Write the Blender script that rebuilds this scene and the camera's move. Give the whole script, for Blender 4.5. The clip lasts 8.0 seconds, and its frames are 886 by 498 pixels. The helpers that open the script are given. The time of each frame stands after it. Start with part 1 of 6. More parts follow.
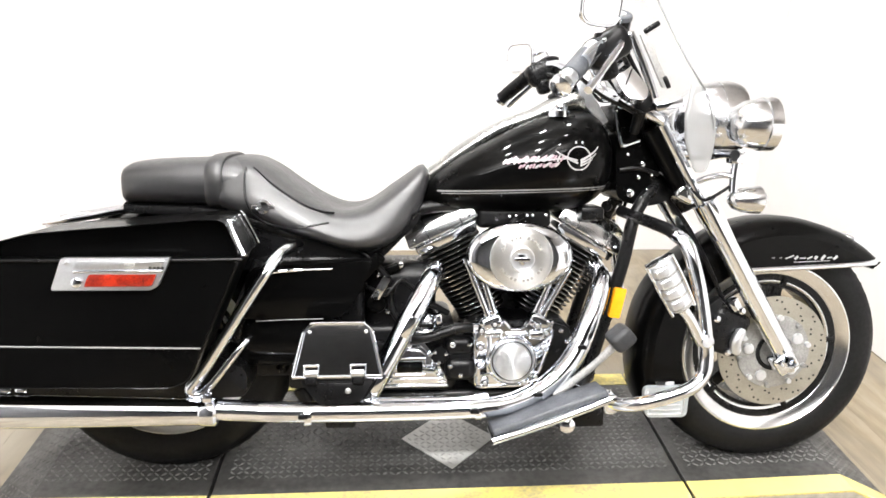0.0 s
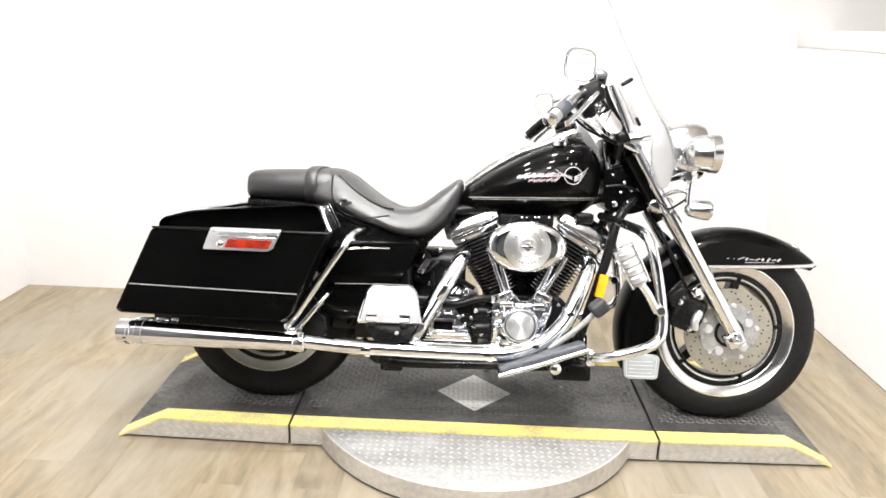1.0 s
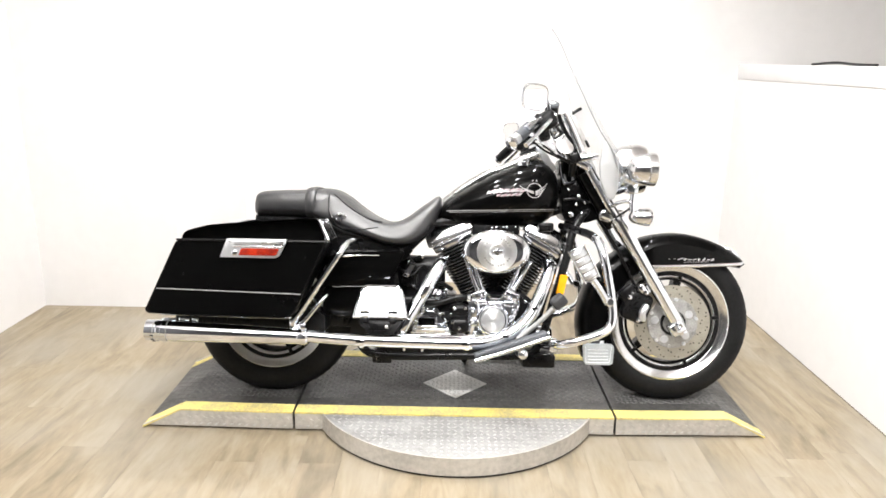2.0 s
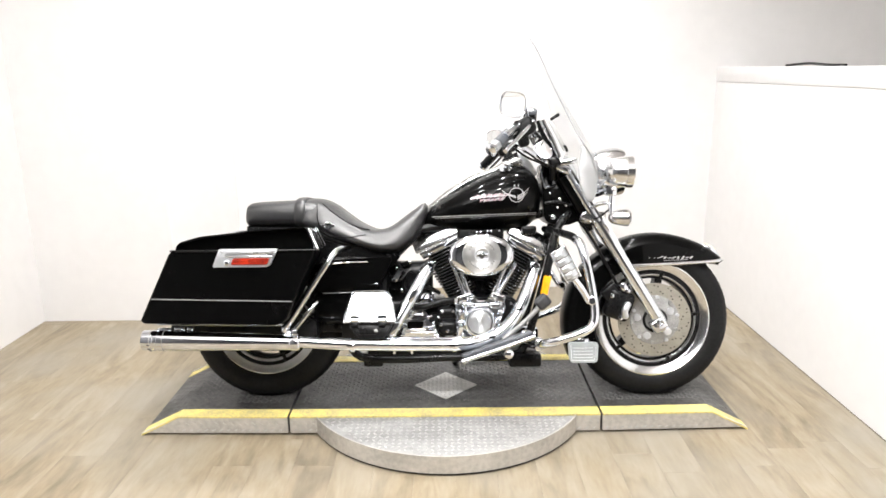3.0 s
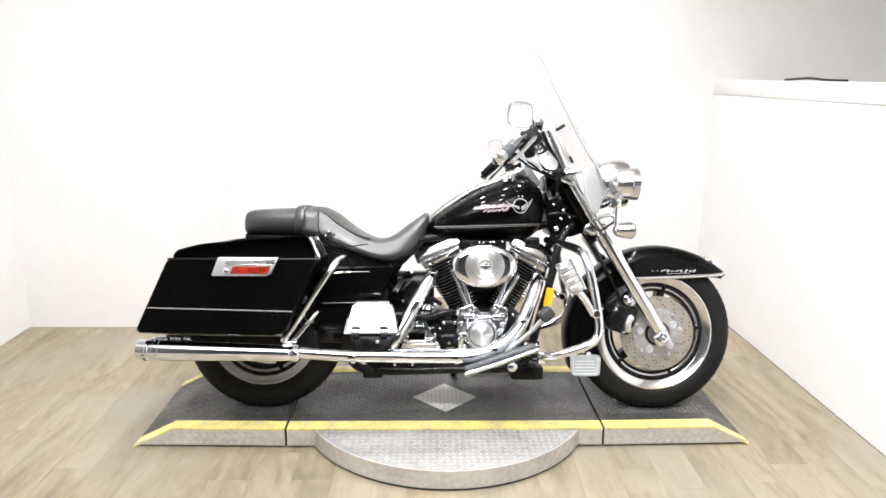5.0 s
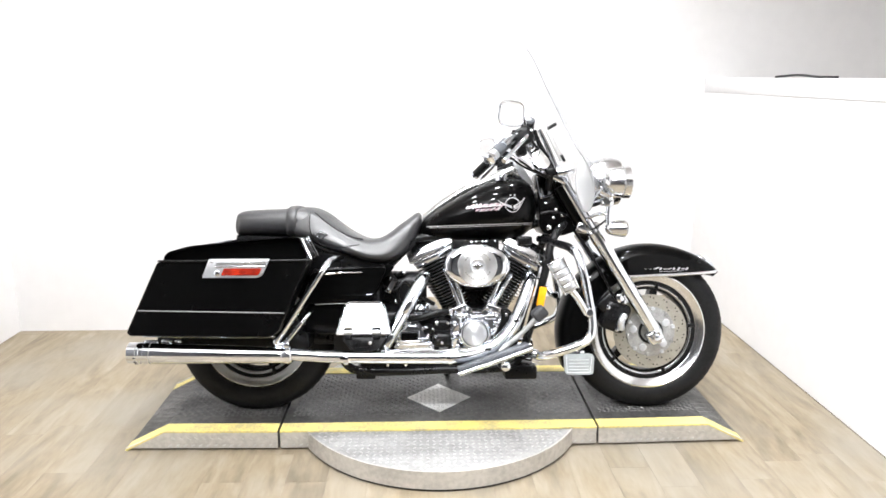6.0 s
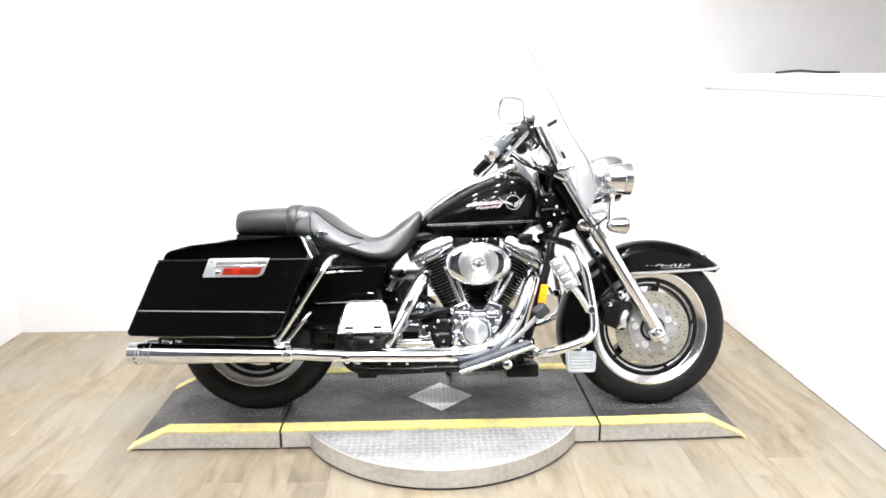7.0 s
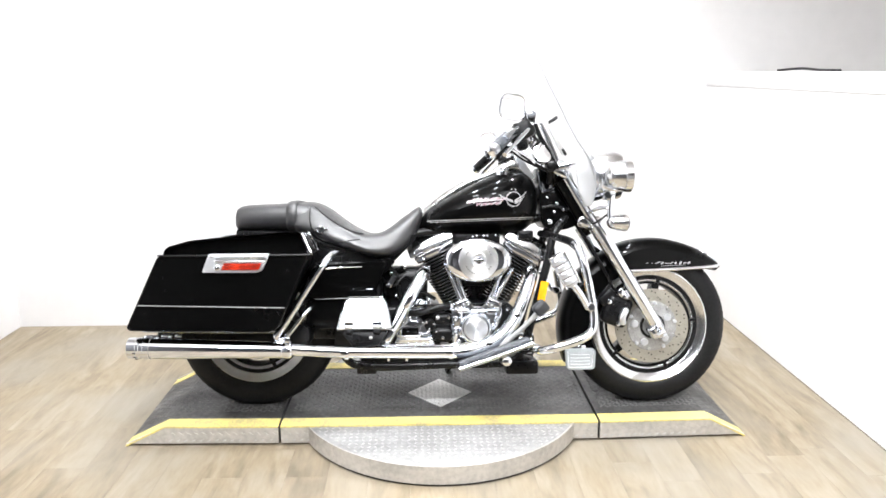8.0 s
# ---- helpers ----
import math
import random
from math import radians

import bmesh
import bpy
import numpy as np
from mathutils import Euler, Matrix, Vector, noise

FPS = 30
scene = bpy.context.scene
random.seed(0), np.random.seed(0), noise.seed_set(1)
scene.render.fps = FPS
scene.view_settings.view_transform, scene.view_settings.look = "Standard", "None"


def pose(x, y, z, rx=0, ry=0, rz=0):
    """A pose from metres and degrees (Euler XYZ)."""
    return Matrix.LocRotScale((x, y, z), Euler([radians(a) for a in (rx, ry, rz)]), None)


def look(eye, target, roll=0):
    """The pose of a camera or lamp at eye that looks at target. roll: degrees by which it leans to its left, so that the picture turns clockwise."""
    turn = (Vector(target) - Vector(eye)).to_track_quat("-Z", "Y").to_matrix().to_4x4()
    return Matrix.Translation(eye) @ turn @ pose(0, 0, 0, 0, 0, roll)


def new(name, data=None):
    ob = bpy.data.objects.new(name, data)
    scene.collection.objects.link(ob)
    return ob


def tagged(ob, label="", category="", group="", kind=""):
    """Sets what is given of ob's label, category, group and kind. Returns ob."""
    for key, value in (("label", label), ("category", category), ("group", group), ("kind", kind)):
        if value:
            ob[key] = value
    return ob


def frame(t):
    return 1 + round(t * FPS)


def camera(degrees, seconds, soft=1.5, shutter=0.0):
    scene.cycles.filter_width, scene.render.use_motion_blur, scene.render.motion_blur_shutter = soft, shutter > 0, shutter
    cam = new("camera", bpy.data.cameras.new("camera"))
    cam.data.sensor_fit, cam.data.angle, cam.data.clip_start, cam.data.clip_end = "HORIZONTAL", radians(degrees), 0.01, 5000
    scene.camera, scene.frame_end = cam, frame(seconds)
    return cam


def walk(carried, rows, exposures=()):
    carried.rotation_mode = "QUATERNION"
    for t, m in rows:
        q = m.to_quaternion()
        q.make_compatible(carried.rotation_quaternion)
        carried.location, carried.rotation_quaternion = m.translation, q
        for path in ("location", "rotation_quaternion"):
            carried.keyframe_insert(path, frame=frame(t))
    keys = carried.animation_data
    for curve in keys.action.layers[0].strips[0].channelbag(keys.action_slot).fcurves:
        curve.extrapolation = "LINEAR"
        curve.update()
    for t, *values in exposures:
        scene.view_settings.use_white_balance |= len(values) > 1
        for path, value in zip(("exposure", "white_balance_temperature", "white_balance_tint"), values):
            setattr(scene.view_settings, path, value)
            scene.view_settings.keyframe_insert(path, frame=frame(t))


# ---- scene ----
cam = camera(64.0, 8.0, soft=1.6)
PATH = [
    (0, (-0.231, -1.714, 1.350), (-0.079, 0.139, 0.616), 1.5),
    (0.2, (-0.241, -1.871, 1.341), (-0.160, -0.031, 0.559), 1.4),
    (0.5, (-0.221, -2.065, 1.392), (-0.136, -0.185, 0.716), 0.4),
    (0.8, (-0.213, -2.235, 1.414), (-0.187, -0.330, 0.808), 1.45),
    (1, (-0.137, -2.380, 1.401), (-0.183, -0.476, 0.792), 1.8),
    (1.5, (-0.127, -2.602, 1.419), (-0.163, -0.670, 0.902), 0.9),
    (1.7, (-0.121, -2.688, 1.417), (-0.140, -0.756, 0.896), 1.2),
    (2.8, (-0.072, -2.861, 1.42), (-0.052, -0.923, 0.926), 0.1),
    (3, (-0.063, -2.867, 1.423), (-0.066, -0.929, 0.931), -0.6),
    (3.5, (-0.052, -2.867, 1.413), (-0.074, -0.927, 0.927), 0.5),
    (4, (-0.105, -2.836, 1.442), (-0.077, -0.885, 1.002), -0.2),
    (4.5, (-0.144, -2.827, 1.434), (-0.107, -0.884, 0.959), 0.5),
    (6, (-0.135, -2.815, 1.428), (-0.072, -0.873, 0.952), 0.1),
    (6.5, (-0.138, -2.812, 1.425), (-0.074, -0.871, 0.945), 0.1),
    (7, (-0.135, -2.809, 1.419), (-0.074, -0.868, 0.943), -0.3),
    (7.5, (-0.131, -2.802, 1.419), (-0.059, -0.862, 0.937), 0.0),
    (8, (-0.135, -2.805, 1.421), (-0.074, -0.866, 0.933), 0.0),
]
walk(cam, [(t, look(eye, target, roll)) for t, eye, target, roll in PATH],
     exposures=[(0.0, -0.47, 6450, 10), (1.0, -0.46, 6500, 10), (1.7, -0.52, 6500, 10), (2.8, -0.62, 6450, 10), (4.0, -0.68, 6420, 10), (4.5, -0.67, 6400, 10), (6.0, -0.50, 6200, 10), (8.0, -0.40, 6150, 10)])

# ---- world and lamps ----
world = bpy.data.worlds.new("world")
scene.world = world
world.use_nodes = True
world.node_tree.nodes["Background"].inputs[0].default_value = (0.5, 0.5, 0.5, 1)
world.node_tree.nodes["Background"].inputs[1].default_value = 0.05

LEFT, RIGHT, BACK, DEEP, FRONT, TOP = -2.43, 1.65, 1.10, 1.68, -7.0, 3.4
BAY = -1.9
SPOTS = [(x, y) for y in (-1.9, -0.7, 0.65) for x in (-0.9, -0.15, 0.6)]
FILL_AT = (-0.25, -2.7)


FILL_Z = 2.75


def area_lamp(name, x, y, z, sx, sy, watts, spread, up=False):
    light = bpy.data.lights.new(name, "AREA")
    light.shape, light.size, light.size_y = "RECTANGLE", sx, sy
    light.energy, light.color, light.spread = watts, (1.0, 0.99, 0.975), radians(spread)
    new(name, light).matrix_world = look((x, y, z), (x, y + 0.0001, 9 if up else 0))


# small ceiling spots over the bay, plus an added long fill, down and up
for lx, ly in SPOTS:
    area_lamp("spot_lamp", lx, ly, TOP - 0.062, 0.14, 0.14, 52 if ly < -1 else 26, 165 if ly < 0 else 118)
area_lamp("fill_lamp_down", FILL_AT[0], FILL_AT[1], FILL_Z - 0.045, 2.8, 0.5, 95, 180)
area_lamp("fill_lamp_up", FILL_AT[0], FILL_AT[1], FILL_Z + 0.045, 2.8, 0.5, 380, 180, True)


# ---- materials ----
def material(name, colour, rough=0.5, metal=0.0, coat=0.0, vary=0.0, scale=8.0, bump=0.0, bump_scale=60.0, second=None, spec=0.5):
    """Principled surface: colour varied at a coarse and a fine scale, roughness with it, fine relief."""
    m = bpy.data.materials.new(name)
    m.use_nodes = True
    nodes, links = m.node_tree.nodes, m.node_tree.links
    bsdf = nodes["Principled BSDF"]
    bsdf.inputs["Base Color"].default_value = (*colour, 1)
    bsdf.inputs["Roughness"].default_value = rough
    bsdf.inputs["Metallic"].default_value = metal
    bsdf.inputs["Coat Weight"].default_value = coat
    bsdf.inputs["Coat Roughness"].default_value = 0.02
    bsdf.inputs["Coat IOR"].default_value = 1.38
    bsdf.inputs["Specular IOR Level"].default_value = spec
    coords = nodes.new("ShaderNodeTexCoord")
    if vary:
        big, fine = nodes.new("ShaderNodeTexNoise"), nodes.new("ShaderNodeTexNoise")
        big.inputs["Scale"].default_value, fine.inputs["Scale"].default_value = scale, scale * 9
        fine.inputs["Detail"].default_value = 6
        both = nodes.new("ShaderNodeMath")
        both.operation = "ADD"
        mix = nodes.new("ShaderNodeMix")
        mix.data_type = "RGBA"
        dark = second or tuple(c * (1 - vary) for c in colour)
        mix.inputs[6].default_value, mix.inputs[7].default_value = (*dark, 1), (*colour, 1)
        ramp = nodes.new("ShaderNodeMapRange")
        ramp.inputs[1].default_value, ramp.inputs[2].default_value = 0.75, 1.25
        for tex in (big, fine):
            links.new(coords.outputs["Object"], tex.inputs["Vector"])
        links.new(big.outputs["Fac"], both.inputs[0])
        links.new(fine.outputs["Fac"], both.inputs[1])
        links.new(both.outputs[0], ramp.inputs[0])
        links.new(ramp.outputs[0], mix.inputs[0])
        links.new(mix.outputs[2], bsdf.inputs["Base Color"])
        shift = nodes.new("ShaderNodeMapRange")
        shift.inputs[3].default_value, shift.inputs[4].default_value = min(1, rough * (1 + 0.5 * vary)), rough * (1 - 0.4 * vary)
        links.new(ramp.outputs[0], shift.inputs[0])
        links.new(shift.outputs[0], bsdf.inputs["Roughness"])
    if bump:
        grain = nodes.new("ShaderNodeTexNoise")
        grain.inputs["Scale"].default_value, grain.inputs["Detail"].default_value = bump_scale, 4
        relief = nodes.new("ShaderNodeBump")
        relief.inputs["Strength"].default_value, relief.inputs["Distance"].default_value = bump, 0.002
        links.new(coords.outputs["Object"], grain.inputs["Vector"])
        links.new(grain.outputs["Fac"], relief.inputs["Height"])
        links.new(relief.outputs["Normal"], bsdf.inputs["Normal"])
    return m


def clear(name, colour, rough=0.0, ior=1.49):
    m = material(name, colour, rough)
    bsdf = m.node_tree.nodes["Principled BSDF"]
    bsdf.inputs["Transmission Weight"].default_value = 1.0
    bsdf.inputs["IOR"].default_value = ior
    return m


def glowing(name, colour, strength):
    m = material(name, colour)
    bsdf = m.node_tree.nodes["Principled BSDF"]
    bsdf.inputs["Emission Color"].default_value = (*colour, 1)
    bsdf.inputs["Emission Strength"].default_value = strength
    return m


PAINT = material("black_gloss_paint", (0.002, 0.002, 0.002), 0.3, coat=0.34, vary=0.3, scale=3, spec=0.02)
CHROME = material("chrome", (0.85, 0.88, 0.935), 0.045, metal=1.0, vary=0.08, scale=14, bump=0.05, bump_scale=22)
SATIN = material("brushed_aluminium", (0.80, 0.82, 0.85), 0.36, metal=1.0, vary=0.12, scale=20, bump=0.05, bump_scale=220)
SPUN = material("spun_aluminium", (0.88, 0.89, 0.90), 0.40, metal=1.0, vary=0.06, scale=20)
SPUN.node_tree.nodes["Principled BSDF"].inputs["Anisotropic"].default_value = 0.75
SPUN.node_tree.nodes["Principled BSDF"].inputs["Anisotropic Rotation"].default_value = 0.25
round_y = SPUN.node_tree.nodes.new("ShaderNodeTangent")
round_y.direction_type, round_y.axis = "RADIAL", "Y"
SPUN.node_tree.links.new(round_y.outputs[0], SPUN.node_tree.nodes["Principled BSDF"].inputs["Tangent"])
CAST = material("bare_cast_metal", (0.42, 0.42, 0.41), 0.5, metal=0.5, vary=0.35, scale=25, bump=0.1, bump_scale=120)
DISC = material("drilled_steel", (0.44, 0.42, 0.36), 0.42, metal=0.9, vary=0.15, scale=30)
BLACK = material("black_powder_coat", (0.006, 0.006, 0.0065), 0.30, vary=0.4, scale=12, bump=0.1, bump_scale=300, spec=0.22)
FIN = material("black_finned_metal", (0.004, 0.004, 0.004), 0.35, vary=0.3, scale=15, spec=0.15)
FINEDGE = material("machined_fin_edge", (0.82, 0.83, 0.85), 0.16, metal=1.0, vary=0.1, scale=30)
LEATHER = material("black_vinyl", (0.0125, 0.0128, 0.0140), 0.38, coat=0.0, vary=0.35, scale=7, bump=0.20, bump_scale=380, spec=0.9)
TYRE = material("tyre_rubber", (0.0065, 0.0065, 0.007), 0.55, vary=0.35, scale=10, bump=0.2, bump_scale=140, spec=0.22)
RUBBER = material("grey_rubber", (0.07, 0.075, 0.085), 0.55, vary=0.3, scale=25, bump=0.2, bump_scale=200)
DARK_RUBBER = material("dark_rubber", (0.030, 0.031, 0.034), 0.5, vary=0.3, scale=25, bump=0.2, bump_scale=200)
POLISHED = material("polished_plate", (0.80, 0.81, 0.83), 0.17, metal=1.0, vary=0.12, scale=16, bump=0.03, bump_scale=90)
DULL = material("dull_plate", (0.46, 0.46, 0.45), 0.28, metal=1.0, vary=0.15, scale=14, bump=0.03, bump_scale=90)
RED = material("red_reflector", (0.40, 0.026, 0.008), 0.2, coat=0.6, vary=0.25, scale=38, second=(0.075, 0.005, 0.004))
ORANGE = material("orange_reflector", (1.0, 0.44, 0.01), 0.25, coat=0.6, vary=0.15, scale=60)
STRIPE = material("silver_pinstripe", (0.27, 0.27, 0.27), 0.35, vary=0.1)
WHITE_MARK = material("silver_white_decal", (0.46, 0.45, 0.46), 0.35, vary=0.05)
PINK_MARK = material("red_white_decal", (0.42, 0.30, 0.34), 0.35, vary=0.05)
CREAM = material("cream_lens", (0.72, 0.66, 0.46), 0.15, coat=0.5, vary=0.1, scale=40)
LENS = clear("lamp_glass", (0.95, 0.95, 0.95), 0.05, 1.4)
MIRROR = material("mirror_glass", (0.9, 0.9, 0.9), 0.02, metal=1.0)
PAD = material("pale_grey_pad", (0.44, 0.48, 0.50), 0.4, vary=0.2, scale=30)
TREAD = material("dark_tread_plate", (0.084, 0.083, 0.080), 0.40, metal=0.15, vary=0.5, scale=6, bump=0.15, bump_scale=90)
STEEL = material("pale_tread_plate", (0.37, 0.37, 0.36), 0.38, metal=0.2, vary=0.3, scale=5, bump=0.1, bump_scale=120)
# tread bars coloured lighter to stand in for the light they catch
DARK_TIP = material("lit_dark_tread", (0.175, 0.174, 0.170), 0.50, metal=0.2, vary=0.4, scale=7)
PALE_TIP = material("lit_pale_tread", (0.55, 0.55, 0.535), 0.34, metal=0.3, vary=0.3, scale=7)
ACRYLIC_EDGE = material("acrylic_edge", (0.17, 0.175, 0.175), 0.3, vary=0.1)
SKIRT = material("platform_side_steel", (0.52, 0.50, 0.46), 0.42, metal=0.25, vary=0.3, scale=6, bump=0.1, bump_scale=80)
YELLOW = material("yellow_safety_paint", (0.80, 0.67, 0.19), 0.55, vary=0.4, scale=11, bump=0.15, bump_scale=90, second=(0.46, 0.40, 0.20))
SEAM = material("plank_seam", (0.13, 0.105, 0.072), 0.8, vary=0.2)
INLAY = material("bright_inlay_plate", (0.70, 0.70, 0.68), 0.36, metal=0.2, vary=0.25, scale=9)
# near-black that paints the shade in gaps and openings, and the plate marks
GAP = material("dark_gap", (0.015, 0.015, 0.015), 0.8)
WALL = material("white_wall_paint", (0.73, 0.722, 0.718), 0.7, vary=0.04, scale=1.5, bump=0.04, bump_scale=60)
FAR_WALL = material("grey_far_wall", (0.74, 0.72, 0.70), 0.8, vary=0.05, scale=1.2)
DARK_WALL = material("dark_unseen_ceiling", (0.05, 0.05, 0.05), 0.8, vary=0.2, scale=1.0)
HALL_WALL = material("grey_unseen_wall", (0.15, 0.15, 0.155), 0.8, vary=0.3, scale=0.8)
CEILING = material("ceiling_paint", (0.82, 0.79, 0.77), 0.85, vary=0.15, scale=1.0)
GLOW = glowing("lamp_diffuser", (1.0, 0.97, 0.93), 6.0)


def plank_material():
    m = material("oak_plank", (0.55, 0.45, 0.32), 0.5)
    nodes, links = m.node_tree.nodes, m.node_tree.links
    bsdf = nodes["Principled BSDF"]
    bsdf.inputs["Specular IOR Level"].default_value = 0.3
    coords, info = nodes.new("ShaderNodeTexCoord"), nodes.new("ShaderNodeObjectInfo")
    place = nodes.new("ShaderNodeMapping")
    place.inputs["Scale"].default_value = (7, 1.5, 7)
    spread = nodes.new("ShaderNodeVectorMath")
    spread.operation = "SCALE"
    spread.inputs[0].default_value = (31, 17, 5)
    links.new(info.outputs["Random"], spread.inputs["Scale"])
    shifted = nodes.new("ShaderNodeVectorMath")
    links.new(coords.outputs["Object"], shifted.inputs[0])
    links.new(spread.outputs[0], shifted.inputs[1])
    links.new(shifted.outputs[0], place.inputs["Vector"])
    big, fine = nodes.new("ShaderNodeTexNoise"), nodes.new("ShaderNodeTexNoise")
    big.inputs["Scale"].default_value, big.inputs["Detail"].default_value, big.inputs["Distortion"].default_value = 1.1, 6, 1.6
    fine.inputs["Scale"].default_value, fine.inputs["Detail"].default_value = 9, 8
    links.new(place.outputs[0], big.inputs["Vector"])
    links.new(place.outputs[0], fine.inputs["Vector"])
    ramp = nodes.new("ShaderNodeValToRGB")
    ramp.color_ramp.elements[0].position, ramp.color_ramp.elements[0].color = 0.22, (0.140, 0.113, 0.077, 1)
    ramp.color_ramp.elements[1].position, ramp.color_ramp.elements[1].color = 0.78, (0.312, 0.270, 0.206, 1)
    middle = ramp.color_ramp.elements.new(0.50)
    middle.color = (0.236, 0.193, 0.130, 1)
    total = nodes.new("ShaderNodeMath")
    total.operation = "MULTIPLY_ADD"
    total.inputs[1].default_value = 0.35
    tone = nodes.new("ShaderNodeMath")
    tone.operation = "MULTIPLY_ADD"
    tone.inputs[1].default_value = 0.055
    less = nodes.new("ShaderNodeMath")
    less.operation = "SUBTRACT"
    less.inputs[1].default_value = 0.20
    links.new(fine.outputs["Fac"], total.inputs[0])
    links.new(big.outputs["Fac"], total.inputs[2])
    links.new(info.outputs["Random"], tone.inputs[0])
    links.new(total.outputs[0], tone.inputs[2])
    links.new(tone.outputs[0], less.inputs[0])
    links.new(less.outputs[0], ramp.inputs[0])
    where, patch, worn = nodes.new("ShaderNodeNewGeometry"), nodes.new("ShaderNodeTexNoise"), nodes.new("ShaderNodeMapRange")
    patch.inputs["Scale"].default_value, patch.inputs["Detail"].default_value = 1.7, 5
    links.new(where.outputs["Position"], patch.inputs["Vector"])
    worn.inputs[1].default_value, worn.inputs[2].default_value, worn.inputs[4].default_value = 0.42, 0.66, 0.7
    links.new(patch.outputs["Fac"], worn.inputs[0])
    wear = nodes.new("ShaderNodeMix")
    wear.data_type = "RGBA"
    wear.inputs[7].default_value = (0.252, 0.230, 0.193, 1)
    links.new(worn.outputs[0], wear.inputs[0])
    links.new(ramp.outputs[0], wear.inputs[6])
    links.new(wear.outputs[2], bsdf.inputs["Base Color"])
    relief = nodes.new("ShaderNodeBump")
    relief.inputs["Strength"].default_value, relief.inputs["Distance"].default_value = 0.15, 0.002
    links.new(fine.outputs["Fac"], relief.inputs["Height"])
    links.new(relief.outputs["Normal"], bsdf.inputs["Normal"])
    return m


PLANK = plank_material()


def acrylic(name, tint, rough, sheen):
    """Thin clear sheet: lets light straight through, with a light glossy sheen."""
    m = bpy.data.materials.new(name)
    m.use_nodes = True
    nodes, links = m.node_tree.nodes, m.node_tree.links
    nodes.remove(nodes["Principled BSDF"])
    thin, gloss, mix = (nodes.new("ShaderNode" + k) for k in ("BsdfTransparent", "BsdfGlossy", "MixShader"))
    thin.inputs[0].default_value = (*tint, 1)
    gloss.inputs["Roughness"].default_value = rough
    mix.inputs[0].default_value = sheen
    links.new(thin.outputs[0], mix.inputs[1])
    links.new(gloss.outputs[0], mix.inputs[2])
    links.new(mix.outputs[0], nodes["Material Output"].inputs["Surface"])
    return m


CLEAR = acrylic("clear_acrylic", (0.955, 0.96, 0.965), 0.04, 0.08)
# its haze imitates the screen's reflection at a grazing angle
SHEEN = acrylic("sheen_acrylic", (0.80, 0.81, 0.82), 0.55, 0.34)


# ---- shapes ----
def finish(name, bm, mat, angle=38):
    bmesh.ops.recalc_face_normals(bm, faces=bm.faces)
    me = bpy.data.meshes.new(name)
    bm.to_mesh(me)
    bm.free()
    me.materials.append(mat)
    me.polygons.foreach_set("use_smooth", [True] * len(me.polygons))
    me.set_sharp_from_angle(angle=radians(angle))
    return me


def part(name, bm, mat, parent=None, label="", m=None, angle=38):
    ob = new(name, finish(name, bm, mat, angle))
    ob.parent = parent
    if m is not None:
        ob.matrix_basis = m
    if label:
        ob["label"] = label
    return ob


def smooth_path(points, steps=8):
    """Points along a rounded line through all the given ones."""
    p = [Vector(q) for q in points]
    if len(p) < 3:
        return p
    p = [2 * p[0] - p[1]] + p + [2 * p[-1] - p[-2]]
    out = []
    for a, b, c, d in zip(p, p[1:], p[2:], p[3:]):
        for i in range(steps):
            t = i / steps
            out.append(0.5 * (2 * b + (c - a) * t + (2 * a - 5 * b + 4 * c - d) * t * t + (3 * b - a - 3 * c + d) * t ** 3))
    return out + [p[-2]]


def ring_skin(bm, rings, closed=True, caps=True, loop=False):
    """Faces between successive rings of points."""
    made = [[bm.verts.new(v) for v in ring] for ring in rings]
    n = len(made[0])
    pairs = list(zip(made, made[1:])) + ([(made[-1], made[0])] if loop else [])
    for a, b in pairs:
        for i in range(n if closed else n - 1):
            j = (i + 1) % n
            bm.faces.new((a[i], a[j], b[j], b[i]))
    if caps and closed and not loop:
        bm.faces.new(made[0][::-1])
        bm.faces.new(made[-1])
    return bm


def tube(points, radius, steps=8, sides=14, bm=None, smooth=True):
    """A round bar along a line; radius is one number or one for each point."""
    bm = bm or bmesh.new()
    line = smooth_path(points, steps) if smooth else [Vector(q) for q in points]
    radii = radius if isinstance(radius, (list, tuple)) else [radius] * len(points)
    n, rings = len(line), []
    side = None
    for i, p in enumerate(line):
        way = (line[min(i + 1, n - 1)] - line[max(i - 1, 0)]).normalized()
        if side is None:
            side = way.orthogonal().normalized()
        side = (side - way * side.dot(way)).normalized()
        other = way.cross(side)
        f = i / (n - 1) * (len(radii) - 1)
        k = min(int(f), len(radii) - 2) if len(radii) > 1 else 0
        r = radii[k] + (radii[k + 1] - radii[k]) * (f - k)
        rings.append([p + r * (math.cos(a) * side + math.sin(a) * other) for a in (2 * math.pi * s / sides for s in range(sides))])
    return ring_skin(bm, rings)


def turned(profile, centre, axis="y", sides=40, bm=None, squash=(1, 1)):
    """A turned body: profile rows (along the axis, radius)."""
    bm = bm or bmesh.new()
    rings = []
    for along, r in profile:
        ring = []
        for s in range(sides):
            a = 2 * math.pi * s / sides
            u, v = r * math.cos(a) * squash[0], r * math.sin(a) * squash[1]
            ring.append(Vector({"y": (u, along, v), "x": (along, u, v), "z": (u, v, along)}[axis]) + Vector(centre))
        rings.append(ring)
    return ring_skin(bm, rings)


